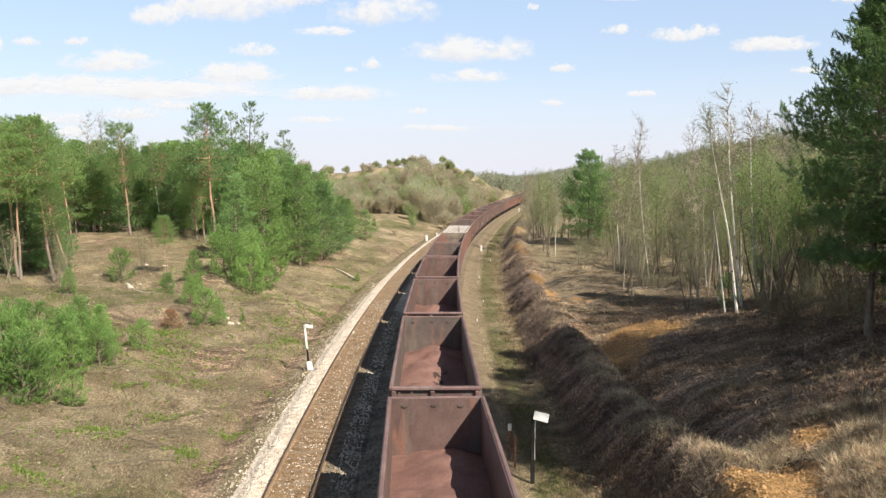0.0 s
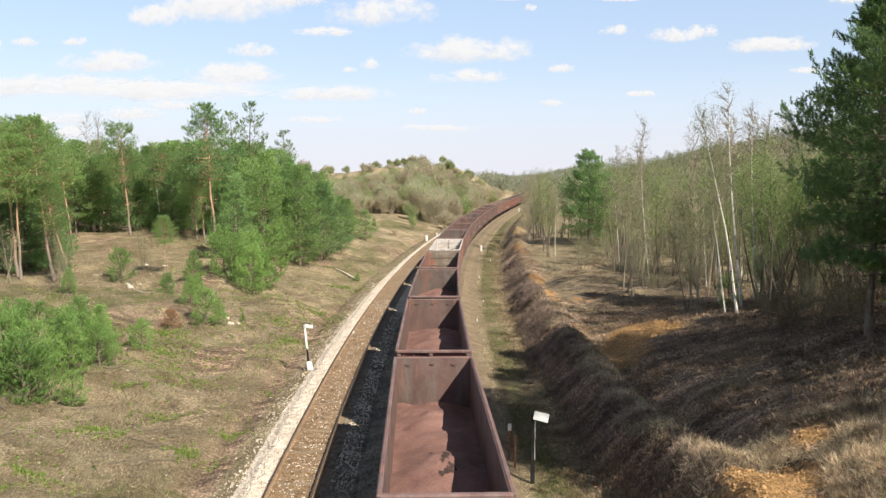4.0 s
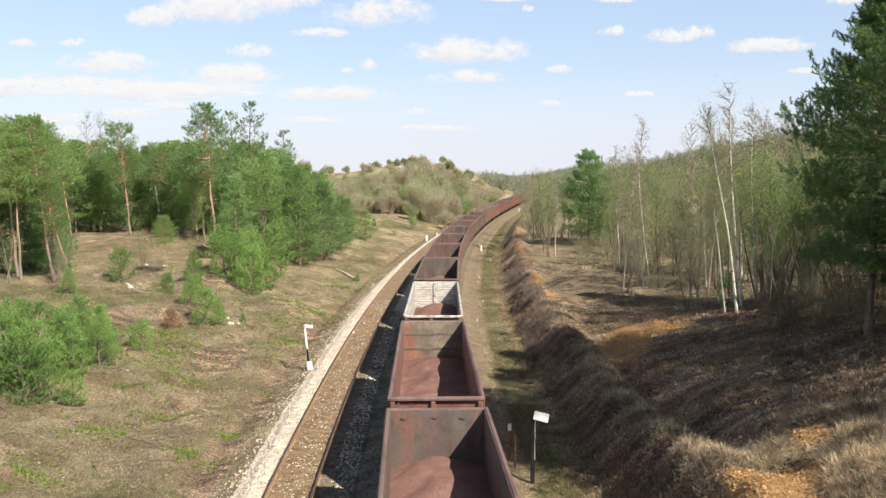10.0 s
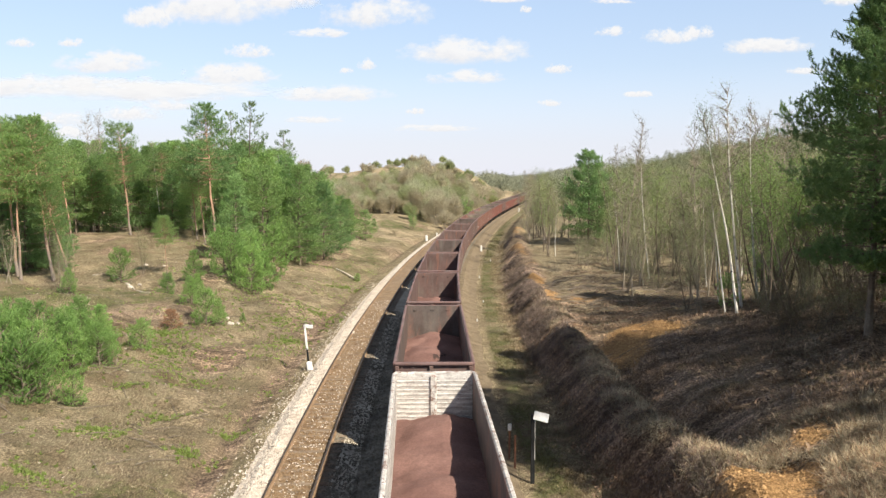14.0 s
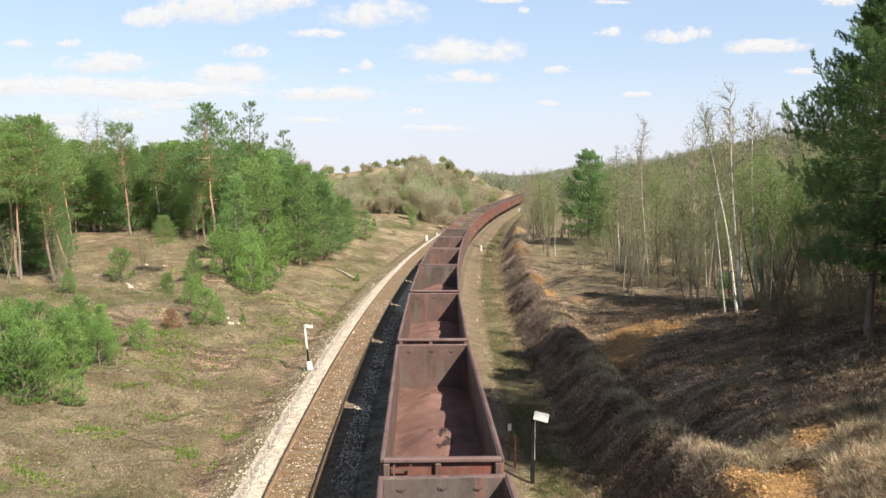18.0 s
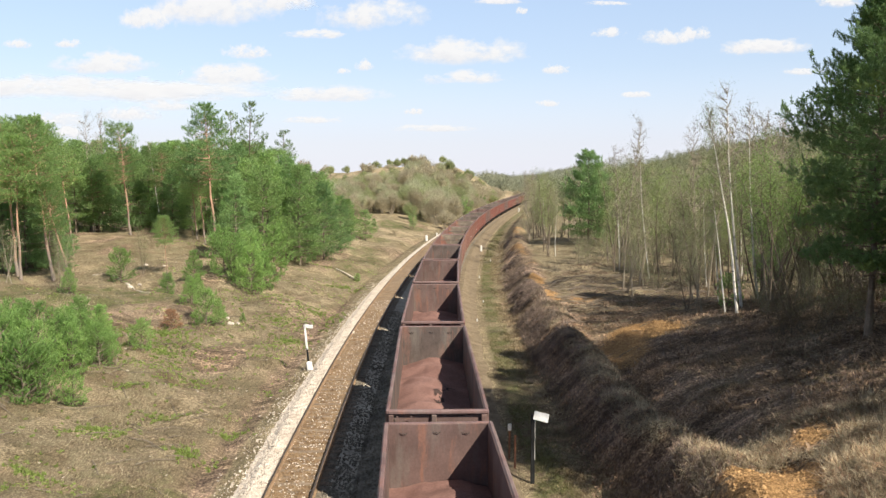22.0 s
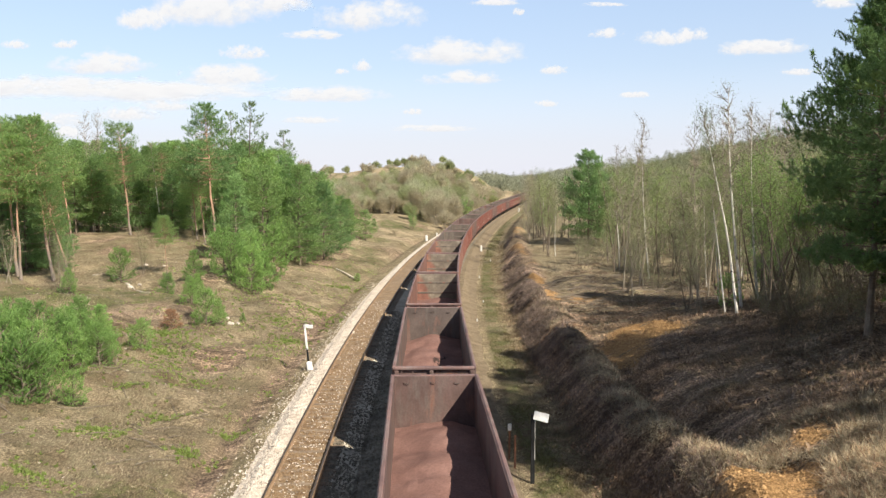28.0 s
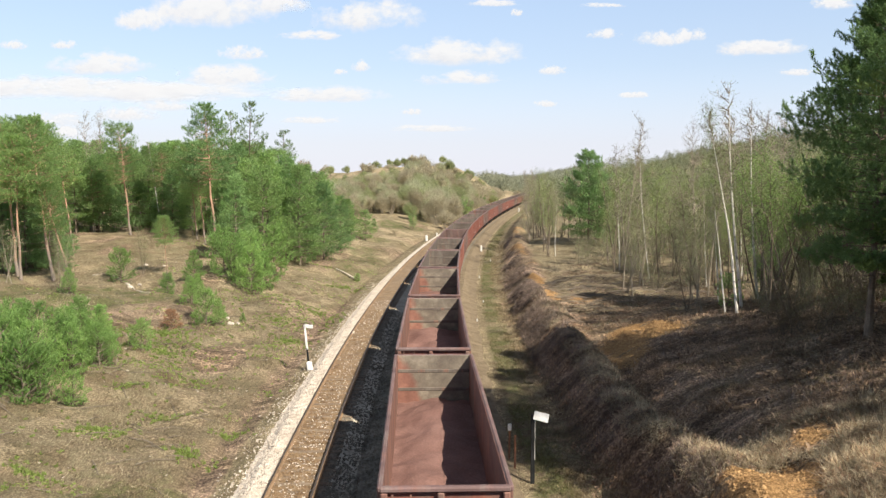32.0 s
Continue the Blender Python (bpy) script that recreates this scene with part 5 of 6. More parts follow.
    for x, y, s in ((13.9, 61.5, 1.0), (14.6, 64, 0.85), (24.2, 60.5, 1.0), (25.3, 61.5, 0.95), (23.0, 62, 0.8), (25.0, 66, 1.05), (26.6, 67.5, 1.0), (27.6, 70, 1.05), (24.4, 68, 0.95), (28.2, 66, 1.0), (29.0, 69, 1.05), (26.0, 71, 1.1), (18.3, 56.5, 0.95), (19.3, 58.0, 1.0), (17.4, 116, 0.7), (19.6, 120, 0.72), (22.4, 121, 0.72), (15.4, 112, 0.58), (16.4, 118, 0.66), (18.6, 115, 0.7), (21.0, 118, 0.74), (23.6, 119, 0.7)):
        put(f"bare{int(x * 10) % 2}", x, y, s, rng.uniform(0, 6.28), tilt=radians(rng.uniform(-5, 3)))
    for _ in range(110):
        y = rng.uniform(60, 135)
        x = float(line_x(y)) + rng.uniform(12.5, 16 + 0.33 * y)
        if x / y < 0.56:
            put(f"brush{rng.integers(0, 2)}", x, y, rng.uniform(0.7, 1.4), rng.uniform(0, 6.28))
    for _ in range(26):
        y = rng.uniform(108, 175)
        kind = rng.choice(["bare0", "bare1", "thin1", "thin3"])
        put(kind, float(line_x(y)) + rng.uniform(9, 13.5), y, rng.uniform(0.85, 1.15) * (0.66 if kind[0] == "b" else 1.0), rng.uniform(0, 6.28), tilt=radians(rng.uniform(-5, 2)))
    put("dense", 19.2, 105, 1.03, 0.4)
    put("dense", 21.6, 110, 0.8, 1.4)
    n = 0
    while n < 260:
        y = rng.uniform(56, 190)
        x = float(line_x(y)) + rng.uniform(9.5 if y > 90 else 11, 20 + 0.35 * y)
        if x / y > 0.6 or (y < 75 and x < 19 and rng.random() < 0.6) or abs(x / y - 0.174) < 0.032 and y < 108:
            continue
        n += 1
        put(f"thin{rng.integers(0, 4)}", x, y, rng.uniform(0.8, 1.3) * (0.75 if y > 120 else 1), rng.uniform(0, 6.28))
    for kind, x, y, s in (("bough", 17.5, 32.4, 0.94), ("sapling0", 17.3, 42.3, 1.0), ("sapling1", 18.4, 43.8, 1.05), ("sapling0", 19.6, 42.6, 0.9), ("bough", 24.6, 44.5, 1.0), ("sapling0", 18.9, 46.8, 0.95), ("sapling1", 21.6, 43.0, 0.8), ("green1", 21.3, 42.0, 1.2), ("green0", 19.8, 47.5, 1.0), ("thin1", 20.3, 40.2, 0.6), ("thin3", 22.6, 40.8, 0.7), ("thin1", 18.9, 43.8, 0.55), ("thin3", 20.6, 45.2, 0.75), ("brush0", 19.0, 40.5, 0.8), ("brush1", 20.0, 42.0, 0.9), ("brush0", 21.8, 39.2, 0.8), ("brush1", 18.2, 45.2, 0.7), ("brush0", 22.5, 37.6, 0.9), ("thin2", 22.0, 48, 1.1), ("thin3", 24.5, 50, 1.1), ("thin3", 19.6, 43.5, 0.75), ("thin1", 21.8, 41.0, 0.8), ("thin3", 21.5, 41.0, 0.8), ("thin1", 24, 46, 1.0), ("young0", 17.2, 47.5, 0.6), ("brush0", 17.8, 36.5, 0.7), ("brush1", 19.3, 37.6, 0.8), ("brush0", 20.4, 38.8, 0.8), ("brush1", 18.4, 35.0, 0.6), ("brush1", 17.0, 38.2, 0.6), ("brush0", 20.2, 35.8, 0.75), ("brush1", 16.6, 40.0, 0.6)):
        put(kind, x, y, s, rng.uniform(0, 6.28))
    for _ in range(11):
        y = rng.uniform(36, 42)
        put(f"stem{rng.integers(0, 2)}", y * rng.uniform(0.43, 0.55), y, rng.uniform(0.7, 1.0), rng.uniform(0, 6.28), tilt=radians(rng.uniform(-12, 0)))
    for _ in range(9):
        y = rng.uniform(33.5, 44)
        put(f"under{rng.integers(0, 2)}", y * rng.uniform(0.425, 0.56), y, rng.uniform(0.45, 0.95), rng.uniform(0, 6.28))
    # trees beyond the picture whose shade falls on the bank
    for kind, x, y, s in (("bigmid", 19.6, 30.6, 0.9), ("big", 16.6, 19.6, 1.05), ("big", 16.9, 22.4, 1.0), ("pine0", 16.0, 17.5, 1.15), ("pine0", 14.8, 19.8, 1.1), ("big", 18.0, 26.4, 1.0), ("bigmid", 19.3, 30.0, 1.0), ("tall", 19.4, 25.6, 0.85), ("big", 22.2, 29.0, 0.72), ("big", 24.8, 31.5, 0.72), ("tall", 27.5, 35.0, 0.72), ("bigmid", 21.5, 26.5, 0.9)):
        put(kind, x, y, s, rng.uniform(0, 6.28))
    # bushes of the hill and along its foot
    for _ in range(120):
        y = rng.uniform(150, 310)
        x = float(line_x(y)) - rng.uniform(9, 75) * (y / 300)
        if -0.17 < x / y < -0.05 and y > 225 and rng.random() < 0.7:
            continue
        put(f"bush{rng.integers(0, 3)}", x, y, rng.uniform(0.7, 1.5), rng.uniform(0, 6.28))
    for _ in range(150):
        y = rng.uniform(165, 320)
        u = rng.uniform(10, 85) * (y / 300)
        if u > 30 and y > 215 and rng.random() < 0.88:
            continue
        x = float(line_x(y)) - u
        open_top = -0.17 < x / y < -0.05
        if y > 268 or open_top and y > 225:
            if rng.random() < 0.55:
                put(f"bush{rng.integers(0, 3)}", x, y, rng.uniform(1.1, 2.2), rng.uniform(0, 6.28), sink=1.1)
            continue
        put(f"hill{rng.integers(0, 3)}", x, y, rng.uniform(0.8, 1.3) * (0.8 if y > 260 else 1.0) * (0.7 if open_top else 1.0), rng.uniform(0, 6.28))
    for _ in range(70):
        y = rng.uniform(175, 235)
        x = float(line_x(y)) - rng.uniform(12, 40)
        put(f"hill{rng.integers(0, 3)}", x, y, rng.uniform(0.9, 1.4) * (0.68 if -0.17 < x / y < -0.05 else 1.0), rng.uniform(0, 6.28))
    for _ in range(30):
        y = rng.uniform(235, 330)
        put(f"bush{rng.integers(0, 3)}", float(line_x(y)) - rng.uniform(9, 26), y, rng.uniform(0.6, 1.5), rng.uniform(0, 6.28), sink=0.2)
    for _ in range(60):
        y = rng.uniform(190, 300)
        put(f"bush{rng.integers(0, 3)}", float(line_x(y)) - rng.uniform(9, 18), y, rng.uniform(0.5, 1.0), rng.uniform(0, 6.28))
    for x, y, s in ((6.0, 205, 1.1), (3.5, 200, 0.9), (-6, 150, 0.7), (13, 258, 0.8)):
        put("green0", x, y, s, rng.uniform(0, 6.28), label="dark evergreen bush at the foot of the hill")


build_trees()


def build_far_woods():
    """Woods too far to count: blobs of leaf pieces on the ridge and behind the wood."""
    rng = np.random.default_rng(23)
    tris = []
    for _ in range(2300):
        y = rng.uniform(190, 600)
        x = rng.uniform(0.02, 0.62) * y
        u = x - float(line_x(y))
        if u < 14:
            continue
        tris.append((x, y, float(height(x, y)), rng.uniform(5, 9)))
    for _ in range(500):
        y = rng.uniform(190, 330)
        x = -rng.uniform(0.30, 0.64) * y
        tris.append((x, y, float(height(x, y)), rng.uniform(4.5, 8)))
    near = len(tris)
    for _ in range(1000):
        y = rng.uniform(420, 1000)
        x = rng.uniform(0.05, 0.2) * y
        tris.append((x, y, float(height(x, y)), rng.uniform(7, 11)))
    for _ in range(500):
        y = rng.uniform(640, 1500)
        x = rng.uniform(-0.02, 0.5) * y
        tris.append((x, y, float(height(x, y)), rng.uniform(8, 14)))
    out = []
    for x, y, z, h in tris:
        n = 170
        d = rng.normal(size=(n, 3))
        d /= np.linalg.norm(d, axis=1, keepdims=True)
        c = np.array((x, y, z + h * 0.55)) + d * np.array((h * 0.3, h * 0.3, h * 0.45)) * rng.uniform(0.5, 1.0, (n, 1))
        out.append(sprays(rng, c, 1, h * 0.085, h * 0.035, 0.6))
    tagged(new("far_woods", tri_mesh("far_woods", np.concatenate(out[:near]), WOODS_FAR)), "distant mixed woods on the rising ridge", "woods", kind="stuff")
    tagged(new("far_woods", tri_mesh("far_woods", np.concatenate(out[near:]), WOODS_HAZED)), "far valley woods behind the bend, coloured pale for haze", "woods", kind="stuff")


build_far_woods()

# ---- posts and markers ----
def sign_post(x, y, label, lean=0.0):
    z = on_ground(x, y, 0.0)
    ob = tagged(new("sign_post"), label, "railway sign")
    ob.matrix_basis = Matrix.Translation((x, y, z)) @ Matrix.Rotation(lean, 4, "Y")
    return ob


def build_posts():
    # white plate on a black and white post by the loaded track
    p = sign_post(3.1, 26.8, "slim black and white steel post with a white plate")
    part("pole", Soup().box((0, 0, 1.2), (0.14, 0.09, 2.5), bevel=0.01).mesh("pole", PAINT_BLACK, True), p)
    part("pole_face", Soup().box((0.065, -0.055, 1.6), (0.026, 0.012, 1.5)).mesh("pole_face", CONCRETE, True), p, "pale grey strip up one side of the pole")
    s = Soup().box((0, 0, 0), (0.52, 0.03, 0.30), bevel=0.012)
    plate = part("plate", s.mesh("plate", PAINT_WHITE, True), p, "tilted white enamel plate", at=Matrix.Translation((0.27, -0.06, 2.38)) @ Matrix.Rotation(radians(14), 4, "Y") @ Matrix.Rotation(radians(-20), 4, "X"))
    # repeater on the far side of the free track
    p = sign_post(-7.42, 43.4, "leaning white and black post with a small white board", radians(-5))
    part("pole", Soup().box((0, 0, 1.75), (0.11, 0.09, 1.4), bevel=0.015).mesh("pole", PAINT_WHITE, True), p)
    part("pole_foot", Soup().box((0, 0, 0.55), (0.09, 0.09, 1.25), bevel=0.01).mesh("pole_foot", PAINT_BLACK, True), p, "black lower post")
    part("board", Soup().box((0, 0, 0), (0.46, 0.05, 0.2), bevel=0.012).mesh("board", PAINT_WHITE, True), p, at=Matrix.Translation((0.24, -0.07, 2.36)) @ Matrix.Rotation(radians(12), 4, "Y"))
    part("stone", Soup().box((0.1, -0.35, 0.2), (0.3, 0.24, 0.5), bevel=0.05).mesh("stone", PAINT_WHITE, True), p, "white painted marker stone")
    # rusty stakes with a white marker
    for x, y, h, cap in ((2.5, 29.2, 1.1, True), (2.62, 28.2, 1.25, False)):
        s = new("marker_stake")
        tagged(s, "rusty steel stake beside the ballast", "marker", group="stakes by the track")
        s.matrix_basis = Matrix.Translation((x, y, on_ground(x, y, 0.0)))
        part("stake", Soup().box((0, 0, h / 2), (0.07, 0.07, h), bevel=0.01).mesh("stake", STAKE_RUST, True), s)
        if cap:
            part("marker", Soup().box((0, 0, h + 0.13), (0.14, 0.06, 0.26), bevel=0.015).mesh("marker", PAINT_WHITE, True), s, "small white marker")
    # white stones along the line
    stone = Soup().box((0, 0, 0.3), (0.42, 0.3, 0.8), bevel=0.08).mesh("marker_stone", PAINT_WHITE, True)
    for x, y, k in ((5.4, 112.3, 1.2), (22.5, 237, 1.5), (5.9, 98.7, 0.4), (3.8, 82.8, 0.3), (2.5, 57.6, 0.35), (-2.7, 130, 1.4), (-1.1, 142, 0.8), (3.4, 66.5, 0.3)):
        ob = tagged(new("marker_stone", stone), "whitewashed stone marker beside the track", "marker stone", group="white marker stones")
        ob.matrix_basis = Matrix.Translation((x, y, on_ground(x, y, 0.03)))
        ob.scale = (k * 0.6, k * 0.6, k)
    # barkless log on the left slope
    a, b = Vector((-11.2, 83.3, on_ground(-11.2, 83.3, -0.1))), Vector((-8.9, 80.7, on_ground(-8.9, 80.7, -0.12)))
    tagged(new("log", Soup().tube([a, a.lerp(b, 0.5) + Vector((0, 0, 0.05)), b], [0.07, 0.09, 0.11], 9).mesh("log", LOG_PALE)), "pale barkless log lying on the slope", "log")
    # pale fallen boughs and a few stones higher up
    for (x0, y0), (x1, y1), r in (((-28.8, 65.1), (-26.0, 64.0), 0.05), ((-25.2, 63.0), (-24.2, 62.0), 0.11), ((-23.6, 60.9), (-21.2, 57.2), 0.07)):
        a, b = Vector((x0, y0, on_ground(x0, y0, -0.06))), Vector((x1, y1, on_ground(x1, y1, -0.06)))
        c = Vector(((x0 + x1) / 2, (y0 + y1) / 2 + 0.15, on_ground((x0 + x1) / 2, (y0 + y1) / 2, -0.08)))
        tagged(new("fallen_bough", Soup().tube([a, c, b], [r, r * 0.9, r * 0.6], 7).mesh("fallen_bough", LOG_PALE)), "pale dry bough lying on the bare slope", "branch", group="fallen boughs")
    rock = Soup().box((0, 0, 0.08), (0.42, 0.3, 0.24), bevel=0.09).mesh("rock", WHITE_STONE, True)
    for x, y, k in ((-13.9, 51.6, 1.0), (-14.2, 52.4, 0.7), (-14.6, 53.4, 0.8), (-15.0, 52.0, 0.6), (-13.6, 52.2, 0.8), (-24.7, 62.5, 1.1), (-24.3, 63.4, 0.8), (-26.4, 70.5, 0.9), (-24.6, 70.0, 0.6)):
        ob = tagged(new("rock", rock), "pale limestone rock on the slope", "rock", group="rocks on the slope")
        ob.matrix_basis = Matrix.Translation((x, y, on_ground(x, y, 0.02))) @ Matrix.Rotation(x * 7, 4, "Z")
        ob.scale = (k, k, k)
    # dead reddish young pine
    m = pine(88, 1.5, 0.05, 1.2, spire, 0.2, (5, 7), DEADFERN, BARK_GREY, shoot=0.16, size=0.12, width=0.03, count=6, stubs=0)
    d = tagged(plant("dead_bush", m), "dead reddish brown young pine", "bush")
    d.matrix_basis = Matrix.Translation((-16.7, 48.4, on_ground(-16.7, 48.4)))
    d.scale = (0.72, 0.72, 0.72)


build_posts()


# ---- grass, stones and litter ----
def scatter(rng, n, y0, y1, u0, u1, power=1.7):
    y = y0 + (y1 - y0) * rng.random(n) ** power
    x = line_x(y) + rng.uniform(u0, u1, n)
    return x, y, height(x, y)


def tufts(name, rng, x, y, z, blades, size, width, material, label, category, up=1.1, comb=(0, 0)):
    c = np.stack([x, y, z], -1)
    t = sprays(rng, c, blades, size, width, up, comb)
    t[:, :2, 2] = np.minimum(t[:, :2, 2], np.repeat(z, blades)[:, None] + 0.02)
    tagged(new(name, tri_mesh(name, t, material)), label, category, kind="stuff")


def build_litter():
    rng = np.random.default_rng(41)
    x, y, z = scatter(rng, 40000, 17, 110, -34, -7.9, 1.5)
    keep = vnoise(x / 2.5, y / 2.5, 51) * 0.6 + vnoise(x / 0.9, y / 0.9, 60) * 0.4 > 0.47
    tufts("dry_grass", rng, x[keep], y[keep], z[keep], 4, 0.17, 0.022, STRAW, "short matted dry grass of last year", "grass", 0.5)
    x, y, z = scatter(rng, 14000, 18, 95, -32, -8.0, 1.4)
    keep = vnoise(x / 1.9 + y / 5, y / 1.3, 65) * 0.6 + vnoise(x / 6, y / 6, 66) * 0.4 > 0.56
    tufts("dry_grass", rng, x[keep], y[keep], z[keep] + 0.02, 6, 0.2, 0.02, PALE_STRAW, "bleached straw lying flat on the slope", "grass", 0.12, (0.5, -0.5))
    x, y, z = scatter(rng, 15000, 15, 90, 4.2, 20, 1.4)
    keep = (vnoise(x / 1.8, y / 1.8, 52) > 0.45) & (clay_at(x, y) < 0.45)
    tufts("dry_grass", rng, x[keep], y[keep], z[keep], 4, 0.17, 0.022, STRAW, "dry grass on the steep bank", "grass", 0.3)
    x, y, z = scatter(rng, 26000, 15, 80, 5.0, 24, 1.4)
    keep = (vnoise(x / 1.3, y / 1.3, 57) > 0.4) & (clay_at(x, y) < 0.4)
    tufts("leaf_litter", rng, x[keep], y[keep], z[keep], 5, 0.15, 0.05, LITTER, "matted dead leaves and stalks on the bank", "litter", 0.25)
    # stalks combed down the bank, and straw along its crest
    x, y, z = scatter(rng, 9000, 17, 60, 9.3, 22, 1.3)
    keep = (vnoise(x / 3.2 + y / 7, y / 1.4 - x / 5, 58) > 0.52) & (clay_at(x, y) < 0.4)
    tufts("dry_stalks", rng, x[keep], y[keep], z[keep] + 0.03, 6, 0.5, 0.024, BRACKEN, "long brown stalks combed down the bank", "grass", 0.45, (-2.2, -0.5))
    # pale pieces imitate spots of sun on the shaded bank
    x, y, z = scatter(rng, 15000, 16, 56, 5.4, 23, 1.1)
    keep = (vnoise(x / 0.8, y / 0.8, 61) > 0.5) & (clay_at(x, y) < 0.5)
    tufts("fallen_leaves", rng, x[keep], y[keep], z[keep] + 0.04, 2, 0.16, 0.11, BRACKEN, "pale fallen leaves on the bank, imitating sun flecks", "litter", 0.6)
    x, y, z = scatter(rng, 5000, 17, 60, 6.9, 8.6, 1.2)
    keep = (vnoise(x / 1.1, y / 1.6, 59) > np.where(y < 27, 0.5, 0.4)) & (clay_at(x, y) < 0.4)
    tufts("dry_grass", rng, x[keep], y[keep], z[keep] + 0.02, 6, 0.3, 0.02, PALE_STRAW, "dry straw along the crest of the bank", "grass", 0.4, (-0.5, -0.8))
    x, y = rng.uniform(8.3, 16, 9000), rng.uniform(14.5, 24.0, 9000)
    k = (clay_at(x, y) < 0.35) & (x > 8.6)
    x, y = x[k], y[k]
    tufts("dry_grass", rng, x, y, height(x, y), 11, 0.3, 0.02, PALE_STRAW, "long pale straggling dry grass on the mound", "grass", 0.2, (-0.5, -0.4))
    x, y, z = scatter(rng, 8000, 20, 90, 5.6, 7.6, 1.2)
    keep = (vnoise(x / 1.0, y / 1.6, 62) > 0.38) & (clay_at(x, y) < 0.4)
    tufts("dead_canes", rng, x[keep], y[keep], z[keep], 5, 0.27, 0.02, CANE, "dark dead canes and stalks on the cut slope", "brush", 0.7, (-0.5, 0))
    x, y, z = scatter(rng, 5500, 24, 62, 9.5, 24, 1.0)
    keep = vnoise(x / 1.6 + y / 6, y / 1.1, 63) > 0.48
    keep &= clay_at(x, y) < 0.35
    tufts("dead_canes", rng, x[keep], y[keep], z[keep], 4, 0.34, 0.022, CANE, "dark dead canes on the wooded bank", "brush", 0.6, (-0.6, -0.3))
    x, y, z = scatter(rng, 5500, 43, 72, 5.7, 7.9, 1.0)
    keep = (vnoise(x / 1.0, y / 1.6, 64) > 0.34) & (clay_at(x, y) < 0.4)
    tufts("dead_canes", rng, x[keep], y[keep], z[keep], 6, 0.34, 0.022, CANE, "thick dark canes on the face of the spoil ridge", "brush", 0.7, (-0.5, 0))
    # green patches
    xs, ys = [], []
    for cx, cy, r, n in ((-16.6, 46.5, 2.2, 300), (-15.4, 43.0, 1.6, 200), (-19.8, 26.8, 1.8, 240), (-13.6, 30.5, 0.9, 90), (-12.2, 33.5, 0.7, 60), (-9.7, 29.2, 0.5, 70), (-9.6, 60, 1.8, 160), (-11.5, 56, 2.2, 160), (-9.3, 75, 1.5, 140), (-10, 50.5, 0.8, 120), (-14.0, 26.0, 0.9, 60), (-9.0, 32.5, 0.4, 40), (-14.6, 36.2, 0.5, 70), (-12.8, 40, 2.0, 80)):
        a, d = rng.uniform(0, 6.28, n), r * 0.95 * np.abs(rng.normal(0, 1, n))
        xs.append(cx + d * np.cos(a) * 1.4)
        ys.append(cy + d * np.sin(a))
    x, y = np.concatenate(xs), np.concatenate(ys)
    tufts("weeds", rng, x, y, height(x, y), 24, 0.12, 0.06, WEED, "low fresh green weeds in patches", "weeds", 0.3)
    x, y, z = scatter(rng, 16000, 18, 90, -30, -8.2, 1.4)
    keep = vnoise(x / 2.1, y / 1.5, 55) * 0.6 + vnoise(x / 7, y / 7, 56) * 0.4 > 0.62
    tufts("weeds", rng, x[keep], y[keep], z[keep], 14, 0.1, 0.045, WEED, "scattered low yellow-green weeds", "weeds", 0.3)
    x, y, z = scatter(rng, 9000, 22, 150, 3.4, 4.9, 1.3)
    keep = vnoise(x / 1.2, y / 2.5, 53) > 0.5
    tufts("grass", rng, x[keep], y[keep], z[keep], 4, 0.1, 0.03, VERGE, "short green grass beside the track", "grass", 1.0)
    x, y, z = scatter(rng, 7000, 22, 120, 4.4, 5.9, 1.3)
    keep = vnoise(x / 0.9, y / 2.0, 67) > 0.4
    tufts("dry_grass", rng, x[keep], y[keep], z[keep], 5, 0.2, 0.02, STRAW, "dry tan grass along the foot of the cut slope", "grass", 0.6)
    # loose stones
    def stones(name, x, y, z, size, material, label):
        n = len(x)
        r = size * rng.uniform(0.5, 1.4, (n, 1, 1))
        octa = np.array([(1, 0, 0), (0, 1, 0), (-1, 0, 0), (0, -1, 0), (0, 0, 0.8), (0, 0, -0.8)], float)
        v = octa[None] * r + rng.normal(0, 0.25, (n, 6, 3)) * r
        v += np.stack([x, y, z], -1)[:, None]
        f = np.array([(0, 1, 4), (1, 2, 4), (2, 3, 4), (3, 0, 4), (1, 0, 5), (2, 1, 5), (3, 2, 5), (0, 3, 5)])
        tagged(new(name, tri_mesh(name, v[:, f].reshape(-1, 3, 3), material)), label, "stones", kind="stuff")
    n = 14000
    y = 20 + 60 * rng.random(n) ** 1.6
    u = -5.55 - np.abs(rng.normal(0, 0.72, n))
    z = np.interp(u, [-9, -6.85, -6.5, -6.08, -5.5], [-0.75, -0.65, -0.5, -0.13, -0.10])
    x = line_x(y) + u
    z = np.where(u < -6.85, height(x, y), z)
    stones("ballast_stones", x, y, z + 0.008, 0.036, WHITE_STONE, "loose white limestone ballast stones")
    n = 6000
    y = 20 + 40 * rng.random(n) ** 1.5
    u = rng.uniform(-5.4, -3.9, n)
    stones("ballast_stones", line_x(y) + u, y, np.full(n, -0.18), 0.04, TRACK_STONE, "rust-stained ballast stones between the sleepers")
    n = 1300
    y = 20 + 45 * rng.random(n) ** 1.5
    u = np.clip(rng.normal(-4.6, 0.42, n), -5.35, -3.95)
    stones("ballast_stones", line_x(y) + u, y, np.full(n, -0.17), 0.03, WHITE_STONE, "pale stones strewn between the rails")
    n = 9000
    y = 20 + 40 * rng.random(n) ** 1.5
    u = rng.uniform(-3.85, -1.4, n)
